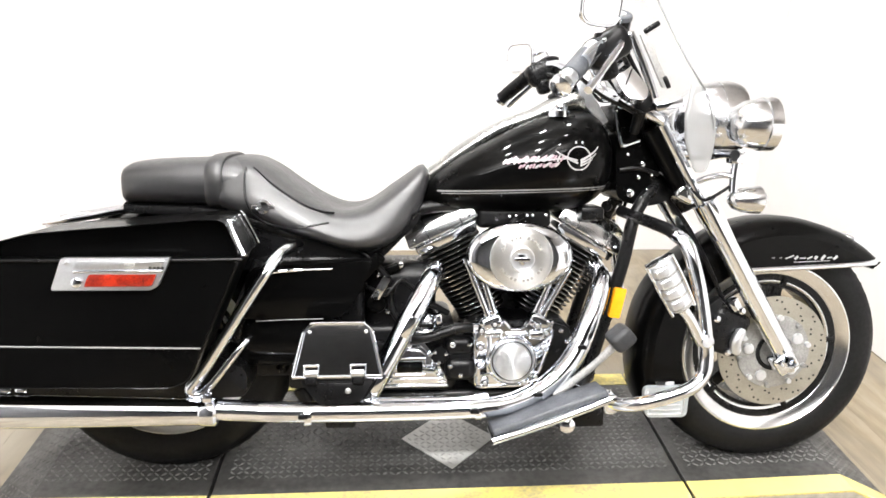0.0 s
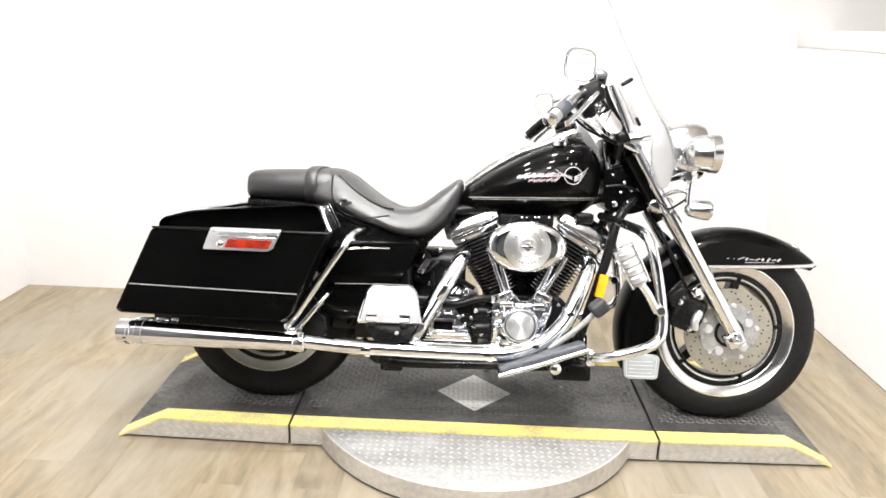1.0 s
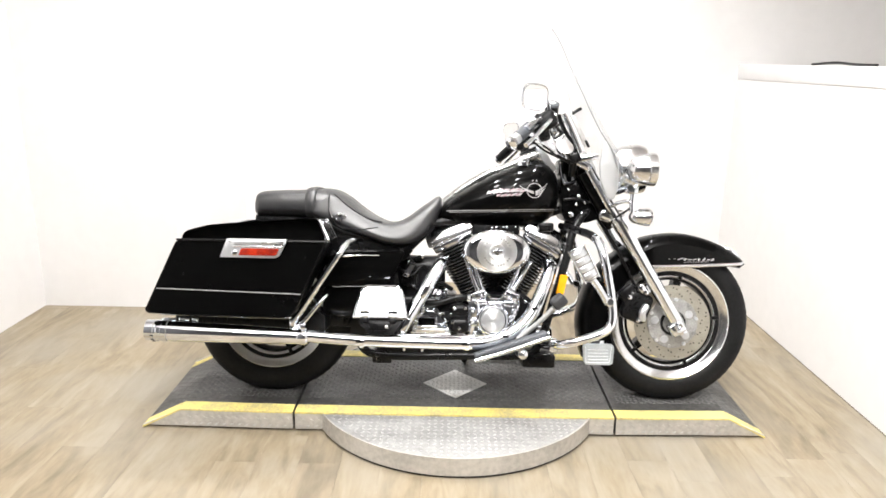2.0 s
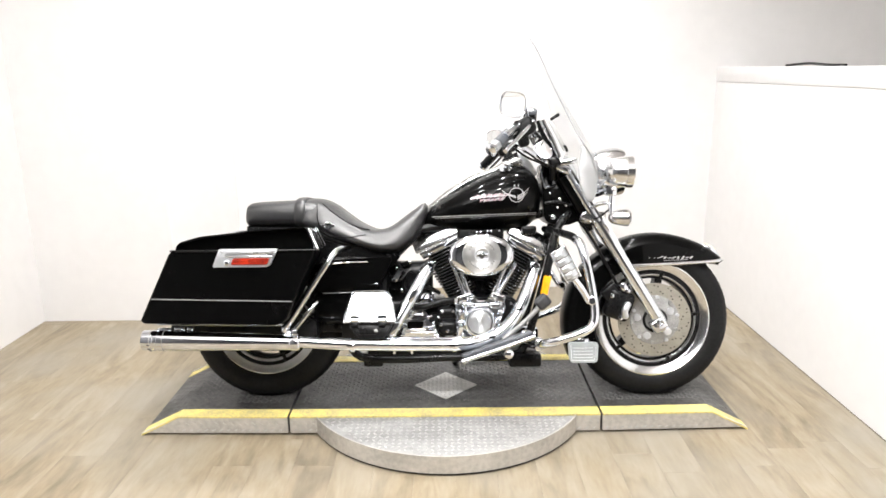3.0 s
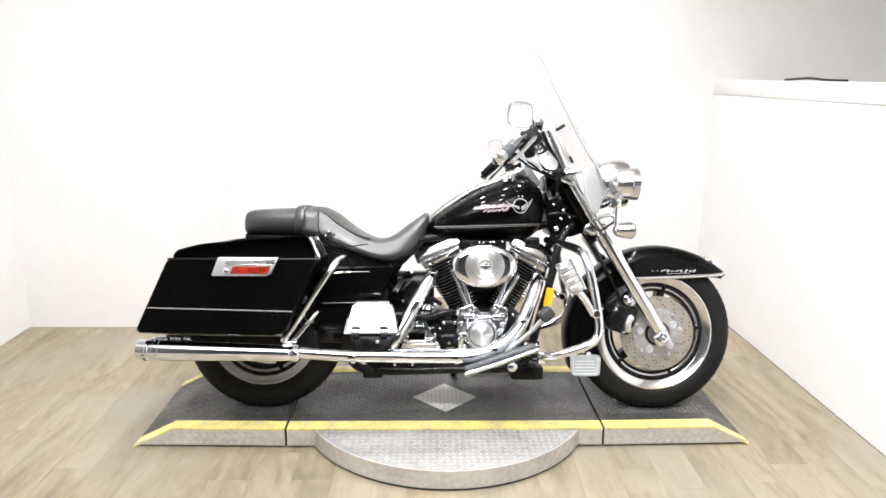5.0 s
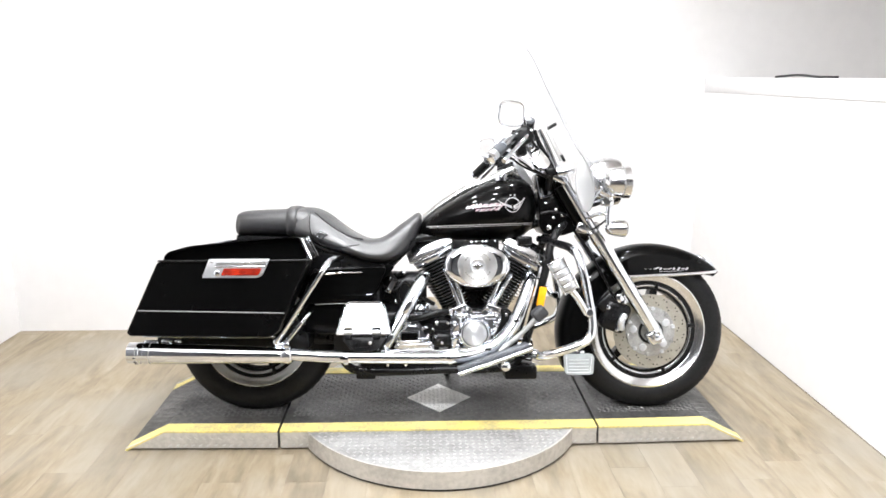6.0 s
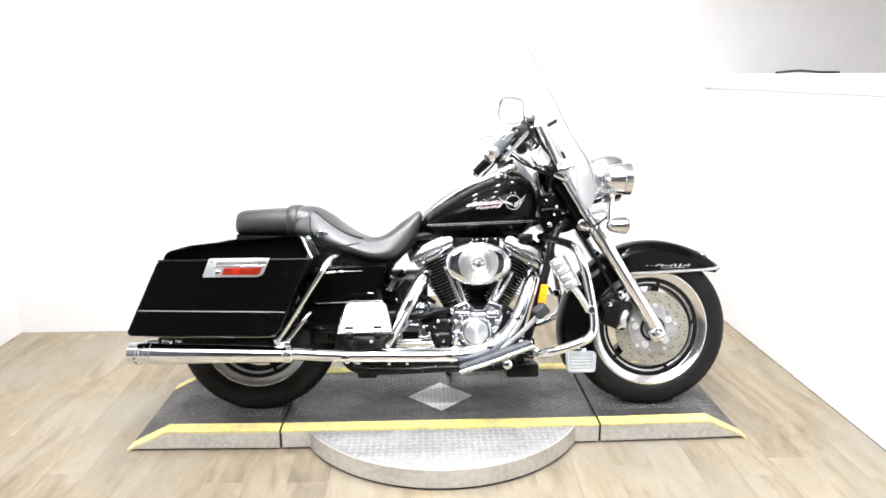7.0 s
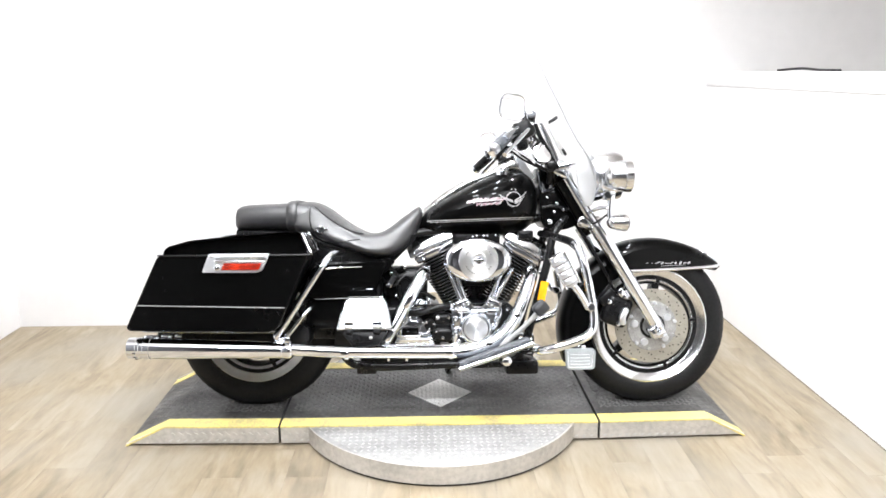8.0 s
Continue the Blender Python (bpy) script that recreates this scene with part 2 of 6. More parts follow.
def hoop(profile, centre, sides=64, bm=None):
    """A closed ring round the y axis: profile is a closed loop of (y, radius)."""
    bm = bm or bmesh.new()
    rings = []
    for s in range(sides):
        a = 2 * math.pi * s / sides
        rings.append([Vector((r * math.cos(a), y, r * math.sin(a))) + Vector(centre) for y, r in profile])
    return ring_skin(bm, rings, loop=True)


def slab(outline, y0, y1, bevel=0.006, segments=3, bm=None, shrink=0.0):
    """A plate with an outline in x and z, from y0 to y1, its edges rounded; shrink narrows the y0 face."""
    bm = bm or bmesh.new()
    cx = sum(p[0] for p in outline) / len(outline)
    cz = sum(p[1] for p in outline) / len(outline)
    near = [bm.verts.new((cx + (x - cx) * (1 - shrink), y0, cz + (z - cz) * (1 - shrink))) for x, z in outline]
    far = [bm.verts.new((x, y1, z)) for x, z in outline]
    n = len(outline)
    faces = [bm.faces.new(near), bm.faces.new(far[::-1])]
    for i in range(n):
        j = (i + 1) % n
        faces.append(bm.faces.new((near[j], near[i], far[i], far[j])))
    if bevel:
        edges = {e for f in faces for e in f.edges}
        bmesh.ops.bevel(bm, geom=list(edges), offset=bevel, segments=segments, affect="EDGES", profile=0.5, clamp_overlap=True)
    return bm


def rounded(outline, radius=0.02, steps=5):
    """An outline with its corners rounded off."""
    out, n = [], len(outline)
    for i in range(n):
        a, b, c = (Vector((*outline[(i + k) % n], 0)) for k in (-1, 0, 1))
        r = min(radius, 0.45 * (a - b).length, 0.45 * (c - b).length)
        p, q = b + (a - b).normalized() * r, b + (c - b).normalized() * r
        for s in range(steps + 1):
            t = s / steps
            v = (1 - t) ** 2 * p + 2 * t * (1 - t) * b + t * t * q
            out.append((v.x, v.y))
    return out


def box(cx, cy, cz, sx, sy, sz, bevel=0.005, segments=2, bm=None, tilt=0.0):
    """A rounded block; tilt turns it about the y axis, in degrees (up at the front)."""
    out = bmesh.new()
    bmesh.ops.create_cube(out, size=1, matrix=Matrix.Diagonal((sx, sy, sz, 1)))
    if bevel:
        bmesh.ops.bevel(out, geom=out.edges[:], offset=bevel, segments=segments, affect="EDGES", profile=0.5, clamp_overlap=True)
    bmesh.ops.transform(out, matrix=Matrix.Translation((cx, cy, cz)) @ Matrix.Rotation(radians(-tilt), 4, "Y"), verts=out.verts)
    if bm is None:
        return out
    me = bpy.data.meshes.new("tmp")
    out.to_mesh(me)
    bm.from_mesh(me)
    out.free()
    bpy.data.meshes.remove(me)
    return bm


def blend(table, x):
    """Values of a table (x, a, b, ...) at x, smoothly between its rows."""
    if x <= table[0][0]:
        return table[0][1:]
    for r0, r1 in zip(table, table[1:]):
        if x <= r1[0]:
            t = (x - r0[0]) / (r1[0] - r0[0])
            return tuple(a + (b - a) * t for a, b in zip(r0[1:], r1[1:]))
    return table[-1][1:]


def spline(table, x):
    """As blend, with a rounded course through the rows (Catmull-Rom)."""
    n = len(table)
    if x <= table[0][0]:
        return table[0][1:]
    if x >= table[-1][0]:
        return table[-1][1:]
    i = max(k for k in range(n - 1) if table[k][0] <= x)
    r1, r2 = table[i], table[i + 1]
    r0, r3 = table[max(i - 1, 0)], table[min(i + 2, n - 1)]
    h = r2[0] - r1[0]
    t = (x - r1[0]) / h
    out = []
    for k in range(1, len(r1)):
        m1 = (r2[k] - r0[k]) / (r2[0] - r0[0]) * h
        m2 = (r3[k] - r1[k]) / (r3[0] - r1[0]) * h
        out.append((2 * t ** 3 - 3 * t * t + 1) * r1[k] + (t ** 3 - 2 * t * t + t) * m1 + (3 * t * t - 2 * t ** 3) * r2[k] + (t ** 3 - t * t) * m2)
    return tuple(out)


def loft(table, stations, sides=36, power=2.6, bm=None, lift=None):
    """A body along x from rows (x, bottom, top, half width), with rounded cross-sections."""
    bm = bm or bmesh.new()
    rings = []
    for x in stations:
        lo, hi, half = spline(table, x)[:3]
        mid, h = (lo + hi) / 2, max((hi - lo) / 2, 0.001)
        ring = []
        for s in range(sides):
            a = 2 * math.pi * s / sides
            c, d = math.cos(a), math.sin(a)
            y = half * math.copysign(abs(c) ** (2 / power), c)
            z = h * math.copysign(abs(d) ** (2 / power), d)
            dz = lift(x, y / half, z / h) if lift else 0
            ring.append(Vector((x, y, mid + z + dz)))
        rings.append(ring)
    return ring_skin(bm, rings)


def steps_between(a, b, n):
    return [a + (b - a) * i / n for i in range(n + 1)]


# ---- room ----
def flat_box(name, lo, hi, mat, label="", category="", kind="structure", bevel=0.0, parent=None):
    c, s = [(a + b) / 2 for a, b in zip(lo, hi)], [b - a for a, b in zip(lo, hi)]
    ob = part(name, box(*c, *s, bevel=bevel), mat, parent)
    if not parent:
        tagged(ob, label, category, "", kind)
    return ob


floor = flat_box("floor", (LEFT - 0.12, FRONT, -0.08), (3.5, DEEP + 0.12, -0.012), SEAM, "light oak plank floor of the photo bay", "floor")
flat_box("wall_back", (LEFT, DEEP, -0.012), (3.4, DEEP + 0.12, TOP), WALL, "white painted back wall of the photo bay", "wall")
bm = bmesh.new()
ring_skin(bm, [[Vector((x, y, z)) for x, y in ((LEFT, BACK), (-1.63, BACK), (-1.40, DEEP - 0.003), (LEFT, DEEP - 0.003))] for z in (-0.012, TOP)])
tagged(part("wall_left_return", bm, WALL), "white painted wall with a splayed corner beside the recess", "wall", "", "structure")
# unseen grey length of wall, added so the paint reflects dark
flat_box("wall_hall_left", (LEFT - 0.12, FRONT, -0.012), (LEFT, BAY, TOP), HALL_WALL, "unseen grey side wall, added to darken reflections", "wall")
flat_box("wall_left", (LEFT - 0.12, BAY, -0.012), (LEFT, DEEP + 0.12, TOP), WALL, "white painted side wall of the photo bay", "wall")
flat_box("low_wall_right", (RIGHT, -3.2, -0.012), (RIGHT + 0.16, DEEP, 1.33), WALL, "white low side wall below a capped ledge", "low wall")
flat_box("trim_right", (RIGHT - 0.003, -3.2, 0.0), (RIGHT - 0.0005, DEEP - 0.001, 0.003), SEAM, "thin joint along the foot of the low wall", "trim")
flat_box("wall_cap_right", (RIGHT - 0.005, -3.2, 1.33), (RIGHT + 0.18, DEEP, 1.418), WALL, "white cap board on the low side wall", "trim", bevel=0.006)
flat_box("wall_far_right", (3.4, FRONT, -0.012), (3.5, DEEP + 0.12, TOP), FAR_WALL, "grey side wall of the hall beyond", "wall")
# unseen front wall and dark ceiling, toned to shape the reflections
flat_box("wall_front", (LEFT - 0.12, FRONT - 0.1, -0.012), (3.5, FRONT, TOP), HALL_WALL, "unseen grey front wall, its tone set for reflections", "wall")
flat_box("ceiling_hall", (LEFT - 0.12, FRONT, TOP), (3.5, -4.7, TOP + 0.1), DARK_WALL, "unseen dark ceiling, added to darken reflections", "ceiling")
flat_box("ceiling", (LEFT - 0.12, -4.7, TOP), (3.5, DEEP + 0.12, TOP + 0.1), CEILING, "pale painted ceiling over the bay", "ceiling")


# ---- turntable platform ----
DECK = 0.080
HALF, REAR_HALF = 0.285, 0.325


def lug_field(name, parent, inside, x0, x1, y0, y1, z, mat, pitch=0.0185, height=0.0022):
    """Raised tread bars in alternating directions over the stretch where inside(x, y) holds."""
    verts, faces = [], []
    nx, ny = int((x1 - x0) / pitch), int((y1 - y0) / pitch)
    for i in range(nx + 1):
        for j in range(ny + 1):
            x, y = x0 + i * pitch, y0 + j * pitch
            if not inside(x, y):
                continue
            a = radians(42 if (i + j) % 2 else -42)
            c, s = math.cos(a), math.sin(a)
            b = len(verts)
            zz = z(x, y)
            for u, v, h in ((-0.0100, 0, 0), (0, -0.0038, 0), (0.0100, 0, 0), (0, 0.0038, 0), (-0.005, 0, height), (0.005, 0, height)):
                verts.append((x + c * u - s * v, y + s * u + c * v, zz + h))
            faces += [(b, b + 1, b + 4), (b + 1, b + 5, b + 4), (b + 1, b + 2, b + 5), (b + 2, b + 3, b + 5), (b + 3, b + 4, b + 5), (b + 3, b, b + 4)]
    me = bpy.data.meshes.new(name)
    me.from_pydata(verts, [], faces)
    me.materials.append(mat)
    ob = new(name, me)
    ob.parent = parent
    return tagged(ob, kind="stuff")


def deck_height(x, x0, x1, left, right):
    """Height of a deck that slopes to the floor at its free end."""
    if left and x < x0 + left:
        return DECK * max(0.02, (x - x0) / left)
    if right and x > x1 - right:
        return DECK * max(0.02, (x1 - x) / right)
    return DECK


def deck_section(name, x0, x1, left, right, label, skew=0.0):
    """One length of the platform: dark tread deck, yellow edge bands, steel skirts; left or right gives the length of a sloping end."""
    root = new(name)
    tagged(root, label, "platform", "platform sections")
    outline = [(x0 + left, DECK), (x1 - right, DECK), (x1, 0.002), (x0, 0.002)]
    if not left:
        outline[3] = (x0, 0.002)
    part("deck", slab(outline, -HALF + 0.018, REAR_HALF - 0.018, 0.0015, 1), TREAD, root)
    for sign, half in ((-1, HALF), (1, REAR_HALF)):
        y_out, y_in = sign * half, sign * (half - 0.010)
        raised = [(x, max(z, 0.009)) for x, z in outline]
        part("skirt", slab(raised, min(y_out, y_in), max(y_out, y_in), 0.0015, 1), SKIRT, root, "plain steel side skirt with tread pattern")
        xs = [x0, x0 + left, x1 - right, x1] if left or right else [x0, x1]
        xs = sorted(set(xs))
        bm = bmesh.new()
        rings = []
        for x in xs:
            z = deck_height(x, x0, x1, left, right)
            ya, yb = sign * (half + 0.0015), sign * (half - 0.064)
            rings.append([Vector((x, ya, z - 0.004)), Vector((x, ya, z + 0.0025)), Vector((x, yb, z + 0.0025)), Vector((x, yb, z - 0.004))])
        part("edge_band", ring_skin(bm, rings), YELLOW, root, "yellow painted safety edge, scuffed", angle=20)
    lug_field("tread", root, lambda x, y: x0 + 0.02 < x < x1 - 0.02 and (y > -HALF + 0.124 or x < x0 + left or x > x1 - right), x0, x1, -HALF + 0.078, REAR_HALF - 0.075,
              lambda x, y: deck_height(x, x0, x1, left, right), DARK_TIP)
    verts, faces = [], []
    n = int((x1 - x0 - left - right) / 0.03)
    for i in range(n):
        for k in range(2):
            x, z = x0 + left + 0.02 + i * 0.03 + 0.015 * k, 0.022 + 0.03 * k
            s = -1 if k else 1
            b = len(verts)
            for u, v in ((-0.010, -0.006 * s), (0.003, -0.003), (0.010, 0.006 * s), (-0.003, 0.003)):
                verts.append((x + u, -HALF - 0.0004, z + v))
            verts.append((x, -HALF - 0.0026, z))
            faces += [(b, b + 1, b + 4), (b + 1, b + 2, b + 4), (b + 2, b + 3, b + 4), (b + 3, b, b + 4)]
    me = bpy.data.meshes.new("skirt_tread")
    me.from_pydata(verts, [], faces)
    me.materials.append(PALE_TIP)
    bars = new("skirt_tread", me)
    bars.parent = root
    tagged(bars, kind="stuff")
    # the free ends stand a little askew to the centre section
    for ob in root.children:
        for v in ob.data.vertices:
            v.co.y += skew * (v.co.x - (x1 if left else x0))
    return root


deck_section("ramp_platform", -1.293, -0.697, 0.155, 0.0, "dark tread-plate ramp section with yellow edges, under the rear wheel", -0.022)
centre = deck_section("centre_platform", -0.688, 0.556, 0.0, 0.0, "dark tread-plate centre section with yellow edges and diamond inlay")
deck_section("ramp_platform", 0.565, 1.156, 0.0, 0.150, "dark tread-plate ramp section with yellow edges, under the front wheel", 0.026)

# diamond inlay of brighter plate
DX, DY, DR = -0.061, -0.005, 0.136
bm = bmesh.new()
ring_skin(bm, [[Vector((DX + DR * c, DY + DR * s, z)) for c, s in ((1, 0), (0, 1), (-1, 0), (0, -1))] for z in (DECK - 0.004, DECK + 0.003)])
inlay = part("diamond_inlay", bm, INLAY, centre, "bright diamond-shaped steel inlay")
lug_field("inlay_tread", inlay, lambda x, y: abs(x - DX) + abs(y - DY) < DR - 0.012, DX - 0.13, DX + 0.13, DY - 0.13, DY + 0.13, lambda x, y: DECK + 0.003, PALE_TIP, 0.018, 0.0015)

# round turntable plate that shows in front of and behind the decks
disc = new("turntable_disc")
tagged(disc, "round pale tread-plate turntable under the platform", "turntable")
CX, CY, CR = -0.06, 0.0, 0.592
for sign in (-1, 1):
    half = HALF if sign < 0 else REAR_HALF
    a0 = math.asin((half + 0.004) / CR)
    arc = [sign * (a0 + (math.pi - 2 * a0) * i / 48) for i in range(49)]
    top = [Vector((CX + CR * math.cos(a), CY + CR * math.sin(a), DECK - 0.003)) for a in arc]
    bm = bmesh.new()
    ring_skin(bm, [[v - Vector((0, 0, 0.008)) for v in top], top])
    part("disc_plate", bm, STEEL, disc)
    bm = bmesh.new()
    low = [Vector((CX + (CR + 0.002) * math.cos(a), CY + (CR + 0.002) * math.sin(a), 0.011)) for a in arc]
    high = [Vector((v.x, v.y, DECK)) for v in low]
    inner = [Vector((CX + (CR - 0.004) * math.cos(a), CY + (CR - 0.004) * math.sin(a), DECK)) for a in arc]
    rings = [[a, b, c, Vector((c.x, c.y, 0.011))] for a, b, c in zip(low, high, inner)]
    part("disc_rim", ring_skin(bm, rings), SKIRT, disc, "pale steel rim band")
    # solid dark strip in place of the shade under the rim
    bm = bmesh.new()
    rings = [[Vector((CX + r * math.cos(a), CY + r * math.sin(a), z)) for r, z in ((CR - 0.012, 0.001), (CR - 0.004, 0.001), (CR - 0.004, 0.012), (CR - 0.012, 0.012))] for a in arc]
    part("disc_foot", ring_skin(bm, rings), GAP, disc, "dark strip painting the shade of the gap under the rim")
    y_a, y_b = (CY - CR, -HALF - 0.012) if sign < 0 else (half + 0.012, CY + CR)
    lug_field("disc_tread", disc, lambda x, y: (x - CX) ** 2 + (y - CY) ** 2 < (CR - 0.016) ** 2, CX - CR, CX + CR, y_a, y_b, lambda x, y: DECK - 0.003, PALE_TIP, 0.0245, 0.0026)


# ---- motorcycle ----
# built upright with the rear axle at x -0.806 and the front axle at 0.806, then leaned on its side stand
bike = new("motorcycle")
tagged(bike, "black touring motorcycle with chrome trim, windshield and hard saddlebags", "motorcycle")
bike.matrix_basis = pose(0, -0.08, DECK, -12, 0, 0) @ Matrix.Scale(1.005, 4)
STEER = Matrix.Translation((-0.008, 0, 0))
R_WHEEL = 0.318


def tyre_shape(centre, wide, tall):
    """Tyre with rounded tread and cut grooves."""
    prof = [(-0.044, 0.214), (-0.058, 0.2345), (-0.0640, 0.246), (-0.0672, 0.264), (-0.0625, 0.290), (-0.0500, 0.311), (-0.027, 0.3225), (0, 0.326), (0.027, 0.3225), (0.0500, 0.311), (0.0625, 0.290), (0.0672, 0.264), (0.0640, 0.246), (0.058, 0.2345), (0.044, 0.214)]
    return hoop([(y * wide, r - (tall if r < 0.25 else 0)) for y, r in prof], centre, 96)


def tread_blocks(centre, parent, wide):
    """Slanted raised tread bars along both shoulders."""
    bm = bmesh.new()
    for side in (-1, 1):
        for k in range(60):
            a = 2 * math.pi * k / 60
            ring = []
            for (y, r, da) in ((0.006, 0.3258, 0.0), (0.030, 0.3215, 0.03), (0.050, 0.3085, 0.055)):
                row = []
                for d in (-0.016, 0.016):
                    for h in (-0.002, 0.0009):
                        b = a + da + d
                        row.append(Vector(((r + h) * math.cos(b), side * y * wide, (r + h) * math.sin(b))) + Vector(centre))
                ring.append([row[0], row[1], row[3], row[2]])
            ring_skin(bm, ring)
    return part("tread", bm, TYRE, parent)


def wheel(name, centre, m, label, metal, wide=1.0, tall=0.0):
    """Cast wheel: rim with slots between two rings, hub, tyre."""
    x, y, z = centre
    lip = [(-0.030, 0.2010), (-0.0480, 0.2020), (-0.0500, 0.2035), (-0.0508, 0.2060), (-0.0592, 0.2305), (-0.0622, 0.2335), (-0.0612, 0.2370), (-0.054, 0.2380), (-0.030, 0.215), (0.030, 0.215), (0.054, 0.2380), (0.0612, 0.2370), (0.0622, 0.2335), (0.0592, 0.2305), (0.0508, 0.2060), (0.0500, 0.2035), (0.0480, 0.2020), (0.030, 0.2010), (0.020, 0.194), (-0.020, 0.194)]
    root = part(name, hoop([(y, r - tall) for y, r in lip], centre, 80), metal, bike, label, m=m)
    part("tyre", tyre_shape(centre, wide, tall), TYRE, root, "black road tyre with grooved tread", angle=50)
    tread_blocks(centre, root, wide)
    part("inner_ring", hoop([(v, r - tall) for v, r in ((-0.034, 0.1755), (-0.042, 0.1765), (-0.0445, 0.1800), (-0.0445, 0.1850), (-0.042, 0.1880), (-0.034, 0.1890), (0.034, 0.1890), (0.042, 0.1880), (0.0445, 0.182), (0.034, 0.1755))], centre, 80), metal, root, "bright inner ring")
    part("inner_groove", hoop([(v, r - tall) for v, r in ((-0.030, 0.166), (-0.037, 0.1675), (-0.037, 0.1765), (0.037, 0.1765), (0.037, 0.1675), (0.030, 0.166))], centre, 80), BLACK, root, "dark groove inside the bright ring")
    part("rim_well", hoop([(v, r - tall) for v, r in ((-0.034, 0.186), (-0.047, 0.1895), (-0.0475, 0.2022), (0.0475, 0.2022), (0.047, 0.1895), (0.034, 0.186))], centre, 72), BLACK, root, "black slotted rim well")
    for k in range(5):
        a = radians(5 + 72 * k)
        bm = bmesh.new()
        rings = []
        for r, w in ((0.045, 0.030), (0.10, 0.017), (0.170, 0.015), (0.202 - tall, 0.018)):
            c = Vector((math.cos(a), 0, math.sin(a)))
            s = Vector((-math.sin(a), 0, math.cos(a)))
            rings.append([Vector(centre) + c * r + s * w * u + Vector((0, v, 0)) for u, v in ((-1, -0.028), (1, -0.028), (1, 0.028), (-1, 0.028))])
        ring_skin(bm, rings)
        bmesh.ops.bevel(bm, geom=bm.edges[:], offset=0.004, segments=2, affect="EDGES")
        part("spoke", bm, BLACK, root, "dark cast spoke")
        tip = Vector(centre) + (0.187 - tall) * Vector((math.cos(a), 0, math.sin(a)))
        part("spoke_tip", box(tip.x, -0.042, tip.z, 0.028, 0.018, 0.015, 0.004, 2, tilt=math.degrees(a)), BLACK, root)
    part("hub", turned([(-0.085, 0.02), (-0.085, 0.048), (-0.06, 0.055), (0.06, 0.055), (0.085, 0.048), (0.085, 0.02)], centre), CAST, root, "satin hub")
    return root


front = wheel("front_wheel", (0.806, 0, R_WHEEL), STEER, "polished cast front wheel with tyre", POLISHED)
rear = wheel("rear_wheel", (-0.806, 0, R_WHEEL), Matrix.Translation((0, 0.020, 0.004)), "bright cast rear wheel with tyre", SATIN, 1.06, 0.012)


def brake(parent, cx, cz, y):
    """Drilled brake rotor with its carrier."""
    rotor = part("brake_disc", hoop([(y - 0.003, 0.098), (y - 0.003, 0.1505), (y + 0.003, 0.1505), (y + 0.003, 0.098)], (cx, 0, cz), 72), DISC, parent, "drilled steel brake disc")
    # dark studs paint the shade of the drilled holes
    bm = bmesh.new()
    for k in range(60):
        a = 2 * math.pi * k / 60
        r = (0.106, 0.118, 0.130, 0.140)[k % 4] if k % 2 else (0.112, 0.136)[k // 2 % 2]
        turned([(y - 0.0036, 0.0030), (y - 0.0020, 0.0030)], (cx + r * math.cos(a), 0, cz + r * math.sin(a)), sides=8, bm=bm)
    tagged(part("disc_drilling", bm, GAP, rotor), kind="stuff")
    part("disc_carrier", hoop([(y - 0.010, 0.050), (y - 0.006, 0.100), (y + 0.004, 0.104), (y + 0.004, 0.050)], (cx, 0, cz), 48), CAST, rotor, "bare aluminium carrier")
    # raised dark ring, coloured for the shade of a recess
    part("hub_dark_ring", hoop([(y - 0.0115, 0.040), (y - 0.0115, 0.051), (y - 0.004, 0.051), (y - 0.004, 0.040)], (cx, 0, cz), 40), BLACK, rotor, "dark ring painting the shaded recess round the hub")
    for k in range(5):
        a = 2 * math.pi * k / 5 + 0.5
        part("carrier_lobe", turned([(y - 0.0135, 0.006), (y - 0.0130, 0.014), (y - 0.004, 0.018)], (cx + 0.072 * math.cos(a), 0, cz + 0.072 * math.sin(a)), sides=18), SATIN, rotor, "raised bright lobe")
    for k in range(10):
        a = 2 * math.pi * k / 10 + 0.2
        part("carrier_bolt", turned([(y - 0.016, 0.004), (y - 0.016, 0.007), (y - 0.006, 0.008)], (cx + 0.094 * math.cos(a), 0, cz + 0.094 * math.sin(a)), sides=10), CAST if k % 2 else SATIN, rotor)
    return rotor


brake(front, 0.806, R_WHEEL, -0.088)
brake(rear, -0.806, R_WHEEL, 0.088)

# front fender
FEND = [(36.5, 0.391), (40, 0.387), (51.8, 0.376), (68, 0.364), (88, 0.357), (108, 0.354), (126, 0.351), (152, 0.364), (175, 0.368), (205, 0.378)]


def fender(table, centre, half, edge, a0, a1, n=44):
    """A rounded mudguard shell round a wheel; edge(angle, outer radius) gives its skirt's radius."""
    bm = bmesh.new()
    rings = []
    for i in range(n + 1):
        a = a0 + (a1 - a0) * i / n
        r = spline(table, a)[0]
        c, s = math.cos(radians(a)), math.sin(radians(a))
        skirt = edge(a, r)
        taper = half
        loop = []
        outer = [(-taper, skirt), (-taper, min(r - 0.045, max(skirt + 0.002, r - 0.045)))]
        for k in range(9):
            b = math.pi - math.pi * k / 8
            outer.append((taper * math.copysign(abs(math.cos(b)) ** 0.75, math.cos(b)), r - 0.045 + 0.045 * abs(math.sin(b)) ** 0.8))
        outer += [(taper, outer[1][1]), (taper, skirt)]
        inner = [(y * 0.95, q - 0.004 if abs(y) < taper * 0.999 else q) for y, q in outer[::-1]]
        for y, q in outer + inner:
            loop.append(Vector((centre[0] + q * c, y, centre[1] + q * s)))
        rings.append(loop)
    return ring_skin(bm, rings)


